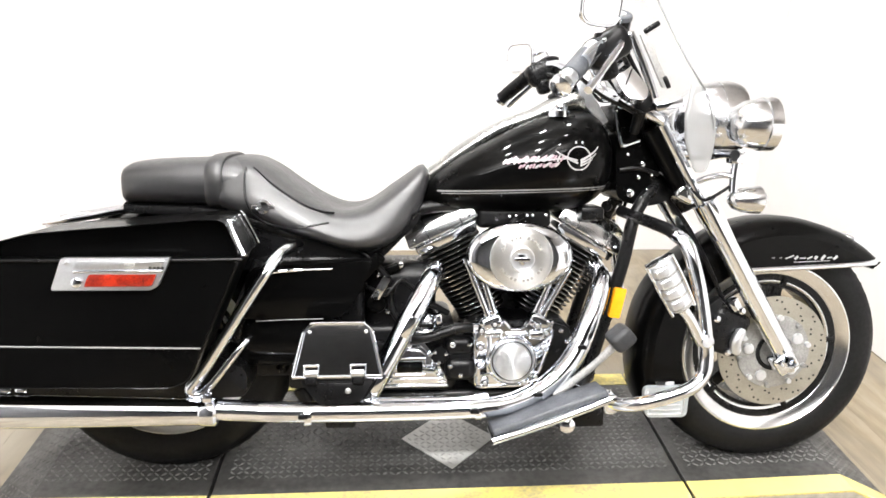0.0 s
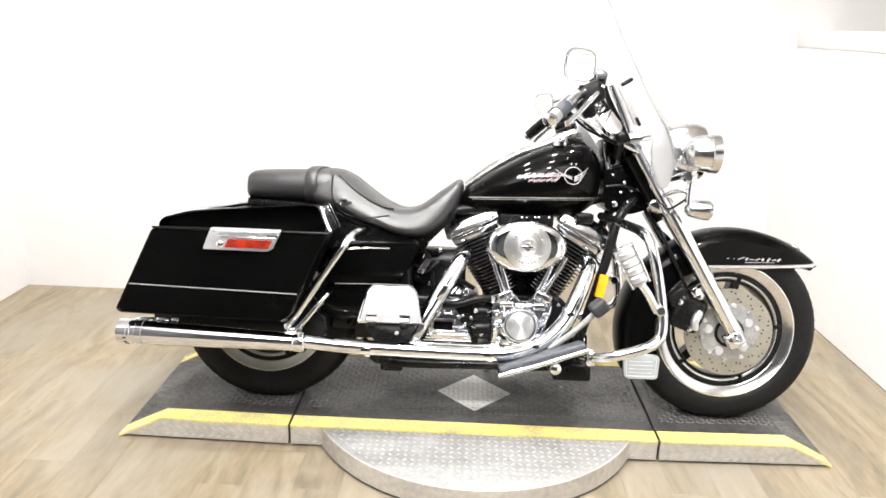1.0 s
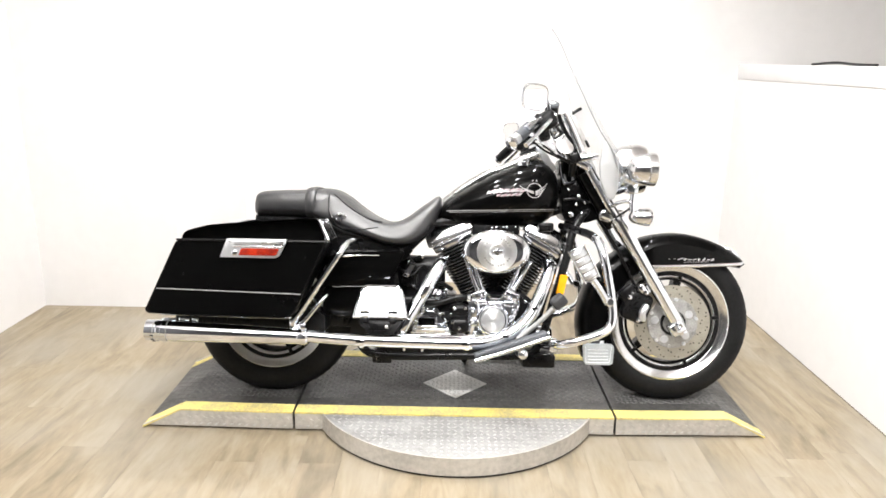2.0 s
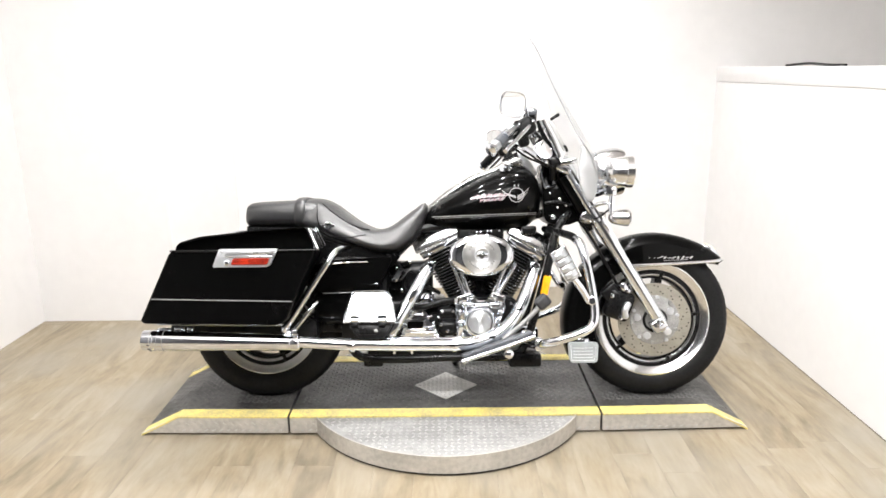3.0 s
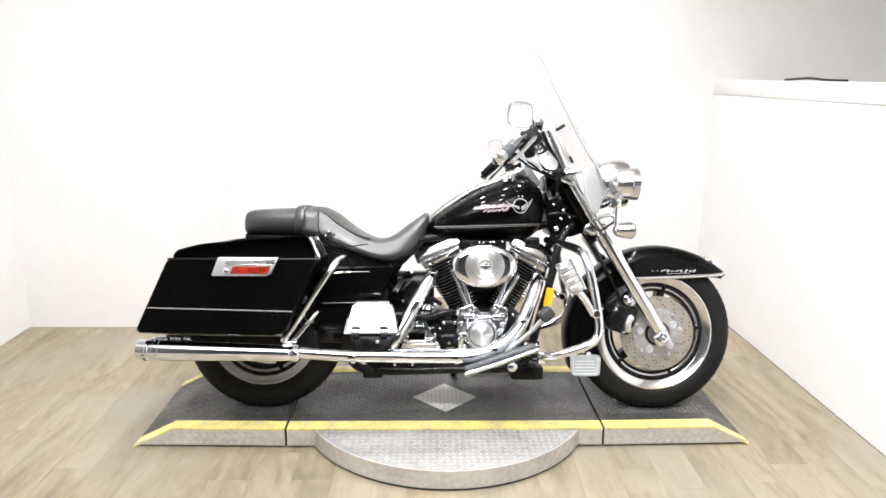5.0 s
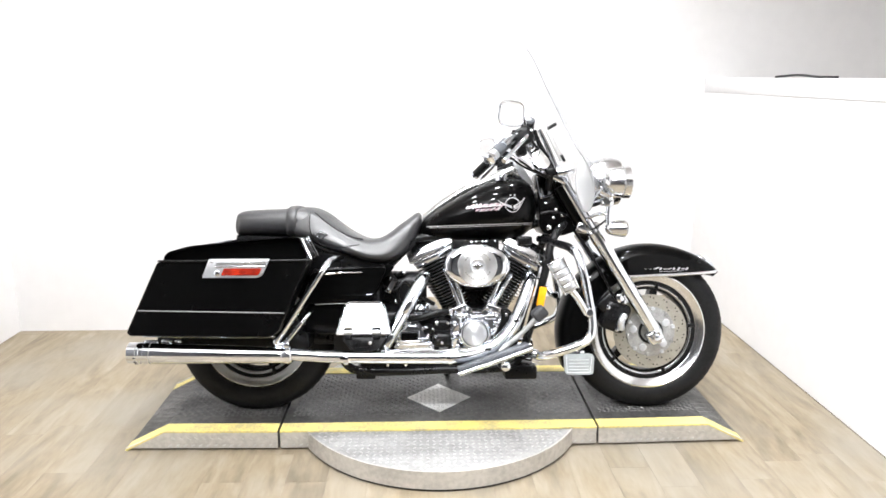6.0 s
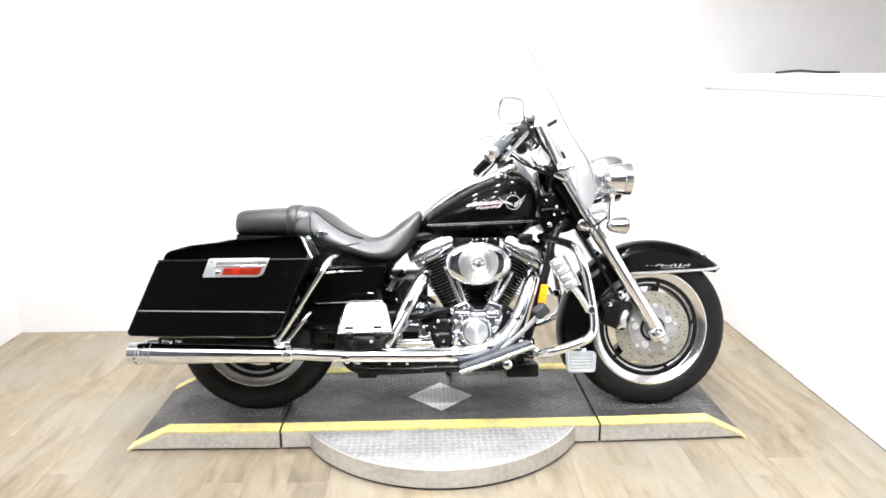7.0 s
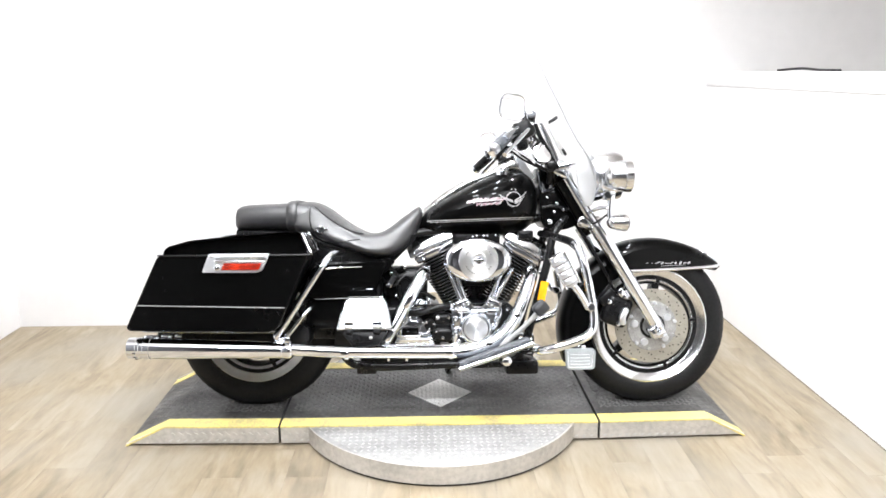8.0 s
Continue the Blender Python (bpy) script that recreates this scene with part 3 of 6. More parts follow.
def front_edge(a, r):
    def level(b):
        return (0.541 - R_WHEEL + 0.047 * (0.806 - 0.732)) / (math.sin(radians(b)) - 0.047 * math.cos(radians(b)))
    if a < 112:
        return min(level(a), r - 0.012)
    return level(112) + 0.012 * min(1, (a - 112) / 40)


fen = part("front_fender", fender(FEND, (0.806, R_WHEEL), 0.088, front_edge, 40.5, 205), PAINT, bike, "deep black front fender with chrome edge trim", m=STEER, angle=50)
trim = [(0.705, -0.090, 0.540), (0.90, -0.091, 0.548), (1.035, -0.090, 0.555), (1.082, -0.075, 0.559), (1.098, 0, 0.562), (1.082, 0.075, 0.559), (1.035, 0.09, 0.555), (0.90, 0.091, 0.548), (0.705, 0.090, 0.540)]
part("fender_trim", tube(trim, 0.0075, 6, 10), CHROME, fen, "chrome edge trim")
tip_lamp = part("fender_tip_lamp", loft([(1.016, 0.607, 0.629, 0.016), (1.042, 0.592, 0.626, 0.028), (1.072, 0.574, 0.612, 0.031), (1.092, 0.564, 0.594, 0.025), (1.106, 0.560, 0.572, 0.010)], steps_between(1.016, 1.106, 12), 18), CHROME, fen, "small chrome tip lamp")
part("tip_lens", loft([(1.036, 0.602, 0.6285, 0.018), (1.056, 0.592, 0.6235, 0.026), (1.078, 0.580, 0.6110, 0.026), (1.092, 0.572, 0.597, 0.016)], steps_between(1.036, 1.092, 8), 16), CREAM, tip_lamp, "pale cream lens")
# script along the fender side, as plain strokes
for i, (x, z, w, h, tilt) in enumerate([(0.885, 0.556, 0.008, 0.003, 0), (0.905, 0.556, 0.006, 0.003, 0), (0.93, 0.558, 0.024, 0.005, 20), (0.948, 0.556, 0.012, 0.010, 40), (0.966, 0.555, 0.016, 0.005, 0), (0.985, 0.556, 0.016, 0.006, 25), (1.002, 0.556, 0.010, 0.012, 60), (1.022, 0.556, 0.016, 0.010, 50), (1.04, 0.556, 0.014, 0.006, 10), (1.056, 0.556, 0.014, 0.010, 40), (0.992, 0.546, 0.10, 0.0025, 2)]):
    part("script_stroke", box(x - 0.098, -0.0885, z + 0.016, w, 0.002, h * 0.62, 0.0005, 1, tilt=tilt), WHITE_MARK, fen)

# pale plate at the fender's rear foot
PADX, PADZ = 0.440, 0.150
pad = part("fender_pad", slab(rounded([(0.0, 0.083), (0.124, 0.083), (0.119, 0.006), (0.108, 0.0), (0.006, 0.0)], 0.018), -0.118, -0.098, 0.006), PAD, bike, "pale grey plate with moulded border at the fender's foot", m=Matrix.Translation((PADX, 0, PADZ)))
part("pad_border", tube([(0.010, -0.118, 0.074), (0.013, -0.118, 0.018), (0.020, -0.118, 0.010), (0.096, -0.118, 0.010), (0.106, -0.118, 0.016), (0.113, -0.118, 0.074)], 0.0018, 5, 6), SATIN, pad)
for k in range(4):
    part("pad_rib", tube([(0.020, -0.1185, 0.022 + 0.013 * k), (0.06, -0.119, 0.021 + 0.013 * k), (0.100, -0.1185, 0.022 + 0.013 * k)], 0.0016, 3, 6), SATIN, pad)
part("pad_bracket", box(0.06, -0.095, 0.085, 0.05, 0.03, 0.025, 0.004), CHROME, pad)

# fork
for side in (-1, 1):
    leg = part("fork_leg", tube([(0.834, side * 0.135, 0.288), (0.814, side * 0.135, 0.322), (0.579, side * 0.135, 0.706), (0.570, side * 0.135, 0.720)], [0.022, 0.0270, 0.0290, 0.0285], 6, 24, smooth=False), CHROME, bike, "polished chrome fork slider", m=STEER)
    part("fork_tube", tube([(0.575, side * 0.135, 0.704), (0.540, side * 0.135, 0.760), (0.436, side * 0.135, 0.935)], [0.0185, 0.0160, 0.0145], 2, 20), CHROME, leg)
    # black tube added for the dark half reflected in the chrome
    part("fork_dark_half", tube([(0.528, side * 0.108, 0.742), (0.428, side * 0.108, 0.908)], [0.026, 0.024], 2, 20), PAINT, leg, "black tube standing for the dark reflection along the chrome tube")
    part("fork_collar", tube([(0.590, side * 0.135, 0.688), (0.566, side * 0.135, 0.727)], 0.0308, 2, 20), CHROME, leg)
    part("axle_cap", box(0.806, side * 0.142, 0.310, 0.052, 0.05, 0.060, 0.01, 3, tilt=-56), CHROME, leg, "chrome axle clamp")
    part("axle_nut", turned([(side * 0.162, 0.006), (side * 0.182, 0.010), (side * 0.185, 0.014), (side * 0.160, 0.018)], (0.806, 0, R_WHEEL), sides=6), CHROME, leg)
    part("fork_lug", box(0.668, side * 0.128, 0.462, 0.034, 0.03, 0.028, 0.006, tilt=-56), CHROME, leg)
caliper = part("brake_caliper", box(0.655, -0.105, 0.385, 0.105, 0.07, 0.12, 0.02, 3, tilt=-20), BLACK, bike, "black brake caliper", m=STEER)
part("caliper_cover", tube([(0.672, -0.146, 0.334), (0.672, -0.148, 0.340), (0.670, -0.150, 0.365), (0.684, -0.148, 0.392), (0.687, -0.146, 0.397)], [0.006, 0.014, 0.0145, 0.014, 0.006], 4, 14), SATIN, caliper, "polished caliper insert")
part("caliper_arm", box(0.62, -0.11, 0.44, 0.07, 0.04, 0.05, 0.01, tilt=40), BLACK, caliper)
for dx, dz in ((0.03, 0.06), (-0.035, 0.04), (0.0, -0.05)):
    part("caliper_bolt", turned([(-0.146, 0.006), (-0.145, 0.009), (-0.130, 0.009)], (0.655 + dx, 0, 0.385 + dz), sides=10), CHROME, caliper)
part("brake_hose", tube([(0.66, -0.10, 0.45), (0.60, -0.11, 0.56), (0.55, -0.08, 0.66), (0.46, -0.05, 0.80), (0.40, -0.12, 0.98), (0.30, -0.25, 1.07)], 0.006, 8, 8), BLACK, bike, m=STEER)

# triple clamp, neck cover and nacelle
part("lower_clamp", box(0.525, 0, 0.742, 0.06, 0.27, 0.040, 0.012, 3, tilt=-26), CHROME, bike, m=STEER)
part("upper_clamp", box(0.405, 0, 0.945, 0.11, 0.32, 0.035, 0.012, 3, tilt=-26), CHROME, bike, m=STEER)
part("steering_neck", tube([(0.575, 0, 0.70), (0.42, 0, 0.95)], 0.045, 2, 24), BLACK, bike)
neck = part("neck_cover", slab(rounded([(0.338, 0.905), (0.420, 0.912), (0.452, 0.885), (0.516, 0.758), (0.496, 0.728), (0.435, 0.705), (0.350, 0.722)], 0.03), -0.085, 0.085, 0.018, 4), PAINT, bike, "black neck cover behind the fork")
part("neck_bolt", turned([(-0.094, 0.004), (-0.092, 0.010), (-0.080, 0.011)], (0.383, 0, 0.742), sides=14), CHROME, neck)
# tiny chrome studs for the glints on the neck's small steel parts
for x, z, r in ((0.412, 0.815, 0.006), (0.436, 0.790, 0.005), (0.402, 0.782, 0.005), (0.458, 0.815, 0.004), (0.428, 0.748, 0.005), (0.372, 0.840, 0.004)):
    part("neck_glint", turned([(-0.093, r * 0.4), (-0.092, r), (-0.080, r)], (x, 0, z), sides=12), CHROME, neck)
part("neck_rib", tube([(0.352, -0.088, 0.800), (0.40, -0.089, 0.805), (0.455, -0.088, 0.790)], 0.006, 4, 8), BLACK, neck)
part("ignition_housing", box(0.390, 0, 0.930, 0.105, 0.165, 0.075, 0.018, 4), PAINT, bike, "black ignition housing on the steering head")
nac = part("headlamp_nacelle", turned([(0.530, 0.020), (0.545, 0.050), (0.565, 0.078), (0.590, 0.092), (0.620, 0.097), (0.635, 0.098)], (0, 0, 0.930), "x", 44), POLISHED, bike, "round chrome headlamp bucket", m=STEER)
part("nacelle_skirt", loft([(0.455, 0.815, 0.885, 0.080), (0.52, 0.815, 0.880, 0.085), (0.58, 0.825, 0.860, 0.075)], steps_between(0.455, 0.58, 8), 28, 2.6), CHROME, nac, "chrome skirt under the headlamp")
part("headlamp_bezel", hoop([(0.0, 0.086), (0.0, 0.100), (0.035, 0.101), (0.062, 0.094), (0.066, 0.084), (0.05, 0.082)], (0, 0, 0), 48), POLISHED, nac, m=Matrix.Translation((0.632, 0, 0.930)) @ Matrix.Rotation(radians(-90), 4, "Z"))
part("headlamp_lens", turned([(0.040, 0.083), (0.055, 0.075), (0.066, 0.05), (0.070, 0.004)], (0.632, 0, 0.930), "x", 40), LENS, nac, "clear headlamp glass")
bar = part("lamp_bar", tube([(0.585, -0.24, 0.845), (0.590, -0.16, 0.845), (0.575, -0.08, 0.835), (0.575, 0.08, 0.835), (0.590, 0.16, 0.845), (0.585, 0.24, 0.845)], 0.012, 6, 12), CHROME, bike, "chrome bar for the passing lamps", m=STEER)
for side in (-1, 1):
    y = side * 0.215
    can = part("passing_lamp", turned([(0.565, 0.006), (0.567, 0.020), (0.577, 0.038), (0.597, 0.052), (0.626, 0.058), (0.640, 0.059), (0.642, 0.063), (0.668, 0.063), (0.672, 0.057)], (0.010, y, 0.924), "x", 40), POLISHED, bike, "round chrome passing lamp", m=STEER)
    part("lamp_glass", turned([(0.668, 0.056), (0.676, 0.045), (0.680, 0.003)], (0.010, y, 0.924), "x", 32), LENS, can)
    part("lamp_post", tube([(0.615, y, 0.862), (0.605, y, 0.845), (0.60, y, 0.80), (0.60, y, 0.765)], 0.0105, 4, 12), CHROME, can)
    part("lamp_clamp", box(0.60, y, 0.846, 0.036, 0.034, 0.03, 0.006), CHROME, can)
    sig = part("turn_signal", turned([(0.568, 0.003), (0.570, 0.010), (0.580, 0.022), (0.605, 0.030), (0.634, 0.033), (0.645, 0.033), (0.647, 0.028)], (0.020, y, 0.745), "x", 32), POLISHED, bike, "chrome bullet turn signal", m=STEER)
    part("signal_lens", turned([(0.644, 0.029), (0.654, 0.022), (0.657, 0.003)], (0.020, y, 0.745), "x", 24), LENS, sig)
    part("signal_bracket", tube([(0.605, y, 0.762), (0.592, y, 0.80), (0.56, y * 0.9, 0.80), (0.535, y * 0.75, 0.785)], 0.007, 5, 10), CHROME, sig)
part("horn_wire", tube([(0.60, -0.215, 0.78), (0.545, -0.19, 0.74), (0.53, -0.14, 0.76), (0.46, -0.1, 0.80)], 0.004, 6, 8), BLACK, bike, m=STEER)

# windshield
def pillow(outline, y_far, y_near, steps=6, flat=0.55, bm=None):
    """A plate whose near face bulges: its outline shrinks towards the middle as it comes forward."""
    bm = bm or bmesh.new()
    cx, cz = sum(p[0] for p in outline) / len(outline), sum(p[1] for p in outline) / len(outline)
    rings = [[Vector((x, y_far, z)) for x, z in outline]]
    for i in range(steps + 1):
        a = 0.5 * math.pi * i / steps
        s = flat + (1 - flat) * math.cos(a)
        y = y_far + (y_near - y_far) * (0.35 + 0.65 * math.sin(a))
        rings.append([Vector((cx + (x - cx) * s, y, cz + (z - cz) * s)) for x, z in outline])
    return ring_skin(bm, rings)


SHIELD = [(0.835, 0.602), (0.90, 0.620), (0.95, 0.606), (1.0, 0.580), (1.05, 0.548), (1.1, 0.519), (1.2, 0.464), (1.3, 0.407), (1.38, 0.366), (1.43, 0.340), (1.485, 0.307)]
HALF_SHIELD = [(0.835, 0.185), (0.88, 0.206), (1.0, 0.212), (1.1, 0.182), (1.2, 0.138), (1.3, 0.098), (1.38, 0.068), (1.44, 0.044), (1.485, 0.016)]


def bow(z):
    """How sharply the screen wraps back at a height."""
    return blend([(0.80, 2.0), (0.90, 1.8), (1.00, 1.55), (1.10, 1.9), (1.20, 2.4), (1.32, 3.0), (1.49, 3.0)], z)[0]


def shield():
    """A clear screen bowed across, cut out round the nacelle at its foot."""
    rows, cols = 40, 28
    grid_f, grid_b = [], []
    bm = bmesh.new()
    for i in range(rows + 1):
        z = 0.835 + (1.485 - 0.835) * i / rows
        half = spline(HALF_SHIELD, z)[0]
        front_row, back_row = [], []
        for j in range(cols + 1):
            y = half * (2 * j / cols - 1)
            x = spline(SHIELD, z)[0] - bow(z) * y * y
            front_row.append(bm.verts.new((x + 0.004, y, z)))
            back_row.append(bm.verts.new((x, y * 0.995, z)))
        grid_f.append(front_row)
        grid_b.append(back_row)

    def kept(i, j):
        z = 0.835 + (1.485 - 0.835) * (i + 0.5) / rows
        y = 0.21 * (2 * (j + 0.5) / cols - 1)
        return z > 0.985 or abs(y) > 0.125 * math.sqrt(max(0.0, 1 - ((z - 0.835) / 0.15) ** 2)) + 0.005
    for i in range(rows):
        for j in range(cols):
            if not kept(i, j):
                continue
            f = [grid_f[i][j], grid_f[i][j + 1], grid_f[i + 1][j + 1], grid_f[i + 1][j]]
            b = [grid_b[i][j], grid_b[i + 1][j], grid_b[i + 1][j + 1], grid_b[i][j + 1]]
            bm.faces.new(f)
            bm.faces.new(b)
            for di, dj, p, q in ((-1, 0, 0, 1), (0, 1, 1, 2), (1, 0, 2, 3), (0, -1, 3, 0)):
                ii, jj = i + di, j + dj
                if not (0 <= ii < rows and 0 <= jj < cols and kept(ii, jj)):
                    back = {0: b[0], 1: b[3], 2: b[2], 3: b[1]}
                    bm.faces.new((f[q], f[p], back[p], back[q]))
    bmesh.ops.delete(bm, geom=[v for v in bm.verts if not v.link_faces], context="VERTS")
    return bm


screen = part("windshield", shield(), CLEAR, bike, "clear acrylic windshield with chrome braces", m=STEER, angle=30)
rim_line = []
for z in steps_between(0.835, 1.485, 24):
    half = spline(HALF_SHIELD, z)[0]
    rim_line.append((spline(SHIELD, z)[0] - bow(z) * half * half + 0.002, half, z))
part("screen_edge", tube([(x, -y, z) for x, y, z in rim_line], 0.0022, 1, 6, smooth=False), ACRYLIC_EDGE, screen, "polished acrylic edge")
part("screen_edge", tube(rim_line, 0.0022, 1, 6, smooth=False), CLEAR, screen)
for side in (-1, 1):
    y = side * 0.195
    brace = part("screen_brace", slab(rounded([(0.357, 1.119), (0.373, 1.122), (0.434, 1.004), (0.418, 0.998)], 0.004), y - 0.004, y + 0.004, 0.002), CAST, screen, "grey metal side brace with rubber ends")
    part("brace_pad", box(0.384, y + side * 0.004, 1.134, 0.013, 0.010, 0.042, 0.004, 2, tilt=-58), BLACK, brace)
    part("brace_pad", box(0.427, y + side * 0.004, 1.011, 0.011, 0.008, 0.030, 0.003, 2, tilt=27), BLACK, brace)
    # extra hazy sheet for the grey reflection on the screen's lower side
    wing = rounded([(0.486, 1.022), (0.500, 1.016), (0.528, 0.981), (0.546, 0.942), (0.551, 0.895), (0.547, 0.845), (0.533, 0.802), (0.506, 0.800), (0.478, 0.870), (0.473, 0.935), (0.482, 0.985)], 0.012)
    part("screen_sheen", pillow(wing, side * 0.203, side * 0.211, 4, 0.80), SHEEN, screen, "added hazy sheet standing for the grey reflection low on the windshield", angle=60)
    part("screen_rail", tube([(0.335, y, 1.122), (0.373, y, 1.045), (0.402, y, 0.975)], 0.0095, 4, 12), CHROME, screen)
    part("screen_clip", box(0.438, y * 0.95, 0.960, 0.07, 0.035, 0.022, 0.006, tilt=10), CHROME, screen, "chrome screen clamp")
    part("screen_grommet", turned([(-0.014, 0.012), (0.0, 0.020), (0.014, 0.012)], (0.532, side * 0.190, 0.868), sides=16), CHROME, screen)

# handlebar and controls
MIRROR_X = {-1: 0.198, 1: 0.192}
hb = part("handlebar", tube([(0.17, -0.42, 1.035), (0.21, -0.36, 1.068), (0.265, -0.29, 1.092), (0.31, -0.20, 1.06), (0.38, -0.10, 1.00), (0.395, 0, 0.985), (0.38, 0.10, 1.00), (0.31, 0.20, 1.06), (0.265, 0.29, 1.092), (0.21, 0.36, 1.068), (0.17, 0.42, 1.035)], 0.0135, 8, 14), CHROME, bike, "chrome handlebar with controls", m=STEER)
for side in (-1, 1):
    a, b = Vector((0.205 if side < 0 else 0.216, side * 0.355, 1.068)), Vector((0.122 if side < 0 else 0.142, side * 0.440, 0.988 if side < 0 else 1.000))
    grip = part("grip", tube([a, b], [0.019, 0.0195], 1, 20), SATIN if side < 0 else BLACK, hb, "ribbed chrome and rubber grip" if side < 0 else "black rubber grip")
    way = (b - a).normalized()
    sleeve = [(0.22, 0.78)] if side < 0 else [(0.10, 0.30), (0.36, 0.56), (0.62, 0.82)]
    for u, v in sleeve:
        part("grip_band", tube([a + (b - a) * u, a + (b - a) * v], 0.0212, 1, 18), RUBBER if side < 0 else BLACK, grip)
    part("grip_end", tube([b, b + way * 0.012, b + way * 0.018], [0.024, 0.024, 0.016], 1, 20, smooth=False), CHROME, grip)
    house = part("switch_housing", box(0.242, side * 0.325, 1.072, 0.100, 0.064, 0.068, 0.022, 5, tilt=30), BLACK, hb, "black switch housing")
    part("housing_foot", box(0.246, side * 0.318, 1.030, 0.042, 0.046, 0.050, 0.014, 4, tilt=15), BLACK, house)
    # small chrome dots stand in for glints on the black housing
    for bx, bz in ((0.226, 1.084), (0.262, 1.070), (0.280, 1.096)):
        part("housing_glint", turned([(side * 0.361, 0.002), (side * 0.360, 0.005), (side * 0.350, 0.006)], (bx, 0, bz), sides=10), CHROME, house)
    part("switch_button", box(0.220, side * 0.338, 1.094, 0.018, 0.02, 0.014, 0.004), BLACK, house)
    part("lever_pivot", turned([(1.07, 0.020), (1.10, 0.021), (1.105, 0.012)], (0.268, side * 0.305, 0.012), "z", 16), BLACK, hb)
    part("lever", tube([(0.278, side * 0.305, 1.095), (0.262, side * 0.355, 1.076), (0.205, side * 0.425, 1.015), (0.165, side * 0.470, 0.975)], [0.010, 0.009, 0.007, 0.009], 5, 10), CHROME, hb, "chrome hand lever")
    if side < 0:
        res = part("brake_reservoir", turned([(-0.026, 0.018), (-0.024, 0.025), (0.010, 0.026), (0.012, 0.024)], (0, 0, 0), "z", 28), BLACK, hb, "round black brake fluid reservoir", m=Matrix.Translation((0.275, side * 0.295, 1.128)) @ Matrix.Rotation(radians(30), 4, "X"))
        part("reservoir_lid", turned([(0.010, 0.024), (0.011, 0.0275), (0.019, 0.0265), (0.022, 0.021), (0.0205, 0.016), (0.0205, 0.002)], (0, 0, 0), "z", 28), RUBBER, res, "grey round lid")
        part("lid_badge", turned([(0.0205, 0.013), (0.0225, 0.012), (0.023, 0.002)], (0, 0, 0), "z", 20), SATIN, res)
    up = 1.165 if side < 0 else 1.14
    stem = part("mirror_stem", tube([(0.262, side * 0.32, 1.10), (0.255, side * 0.355, 1.135), (0.232, side * 0.40, up - 0.01), (MIRROR_X[side] + 0.008, side * 0.42, up)], 0.006, 6, 10), CHROME, hb)
    ring = [(math.copysign(abs(math.cos(t)) ** 0.55, math.cos(t)) * 0.054, math.copysign(abs(math.sin(t)) ** 0.6, math.sin(t)) * 0.043) for t in (2 * math.pi * k / 32 for k in range(32))]
    mm = STEER @ Matrix.Translation((MIRROR_X[side], side * 0.425, up)) @ Matrix.Rotation(radians(120 if side < 0 else 38), 4, "Z") @ Matrix.Rotation(radians(90), 4, "Z") @ Matrix.Rotation(radians(-9 if side < 0 else 0), 4, "X")
    cup = bmesh.new()
    ring_skin(cup, [[Vector((x * s, d, z * s)) for x, z in ring] for d, s in ((0.0, 0.97), (-0.003, 1.0), (-0.012, 0.98), (-0.024, 0.80), (-0.030, 0.45))])
    mir = part("mirror", cup, CHROME, bike, "rounded chrome mirror", m=mm)
    face = bmesh.new()
    ring_skin(face, [[Vector((x * 0.93, d, z * 0.93)) for x, z in ring] for d in (0.0015, 0.003)])
    part("mirror_glass", face, MIRROR, mir)
    part("mirror_rim", tube([(x, 0.0, z) for x, z in ring] + [(ring[0][0], 0.0, ring[0][1])], 0.0036, 1, 8, smooth=False), CHROME, mir)
for y, far in ((-0.05, 0.30), (0.06, 0.26), (-0.02, 0.22)):
    part("control_cable", tube([(0.235, -far if y < 0 else far, 1.065), (0.32, y * 3, 1.03), (0.40, y * 2, 0.93), (0.42, y, 0.80), (0.38, y, 0.70)], 0.005, 8, 8), BLACK, bike)

# fuel tank
TANK = [(-0.150, 0.712, 0.742, 0.055), (-0.110, 0.700, 0.786, 0.100), (-0.060, 0.692, 0.825, 0.128), (0.010, 0.687, 0.868, 0.148), (0.080, 0.684, 0.906, 0.160), (0.150, 0.684, 0.935, 0.166), (0.215, 0.688, 0.952, 0.164), (0.272, 0.702, 0.950, 0.152), (0.311, 0.728, 0.925, 0.128), (0.333, 0.765, 0.885, 0.092), (0.340, 0.800, 0.850, 0.045)]
tank = part("fuel_tank", loft(TANK, steps_between(-0.150, 0.340, 44), 44, 2.35), PAINT, bike, "gloss black fuel tank with emblem and silver pinstripe", angle=60)


def tank_side(x, z):
    """The tank's right-hand surface at x and z."""
    lo, hi, half = spline(TANK, x)[:3]
    k = min(0.999, abs((z - (lo + hi) / 2) / ((hi - lo) / 2)))
    return -half * (1 - k ** 2.35) ** (1 / 2.35)


def on_tank(name, points, width, mat, parent, closed=False, proud=0.0012):
    """A flat band laid on the tank along points (x, z)."""
    bm = bmesh.new()
    rings = []
    n = len(points)
    for i, (x, z) in enumerate(points):
        a, b = points[(i + 1) % n if closed else min(i + 1, n - 1)], points[(i - 1) % n if closed else max(i - 1, 0)]
        d = Vector((a[0] - b[0], 0, a[1] - b[1])).normalized()
        nrm = Vector((-d.z, 0, d.x))
        w = width[i] if isinstance(width, list) else width
        row = []
        for s, lift in ((-1, -0.002), (-1, proud), (1, proud), (1, -0.002)):
            px, pz = x + nrm.x * s * w / 2, z + nrm.z * s * w / 2
            row.append(Vector((px, tank_side(px, pz) - lift, pz)))
        rings.append(row)
    return part(name, ring_skin(bm, rings, loop=closed), mat, parent)


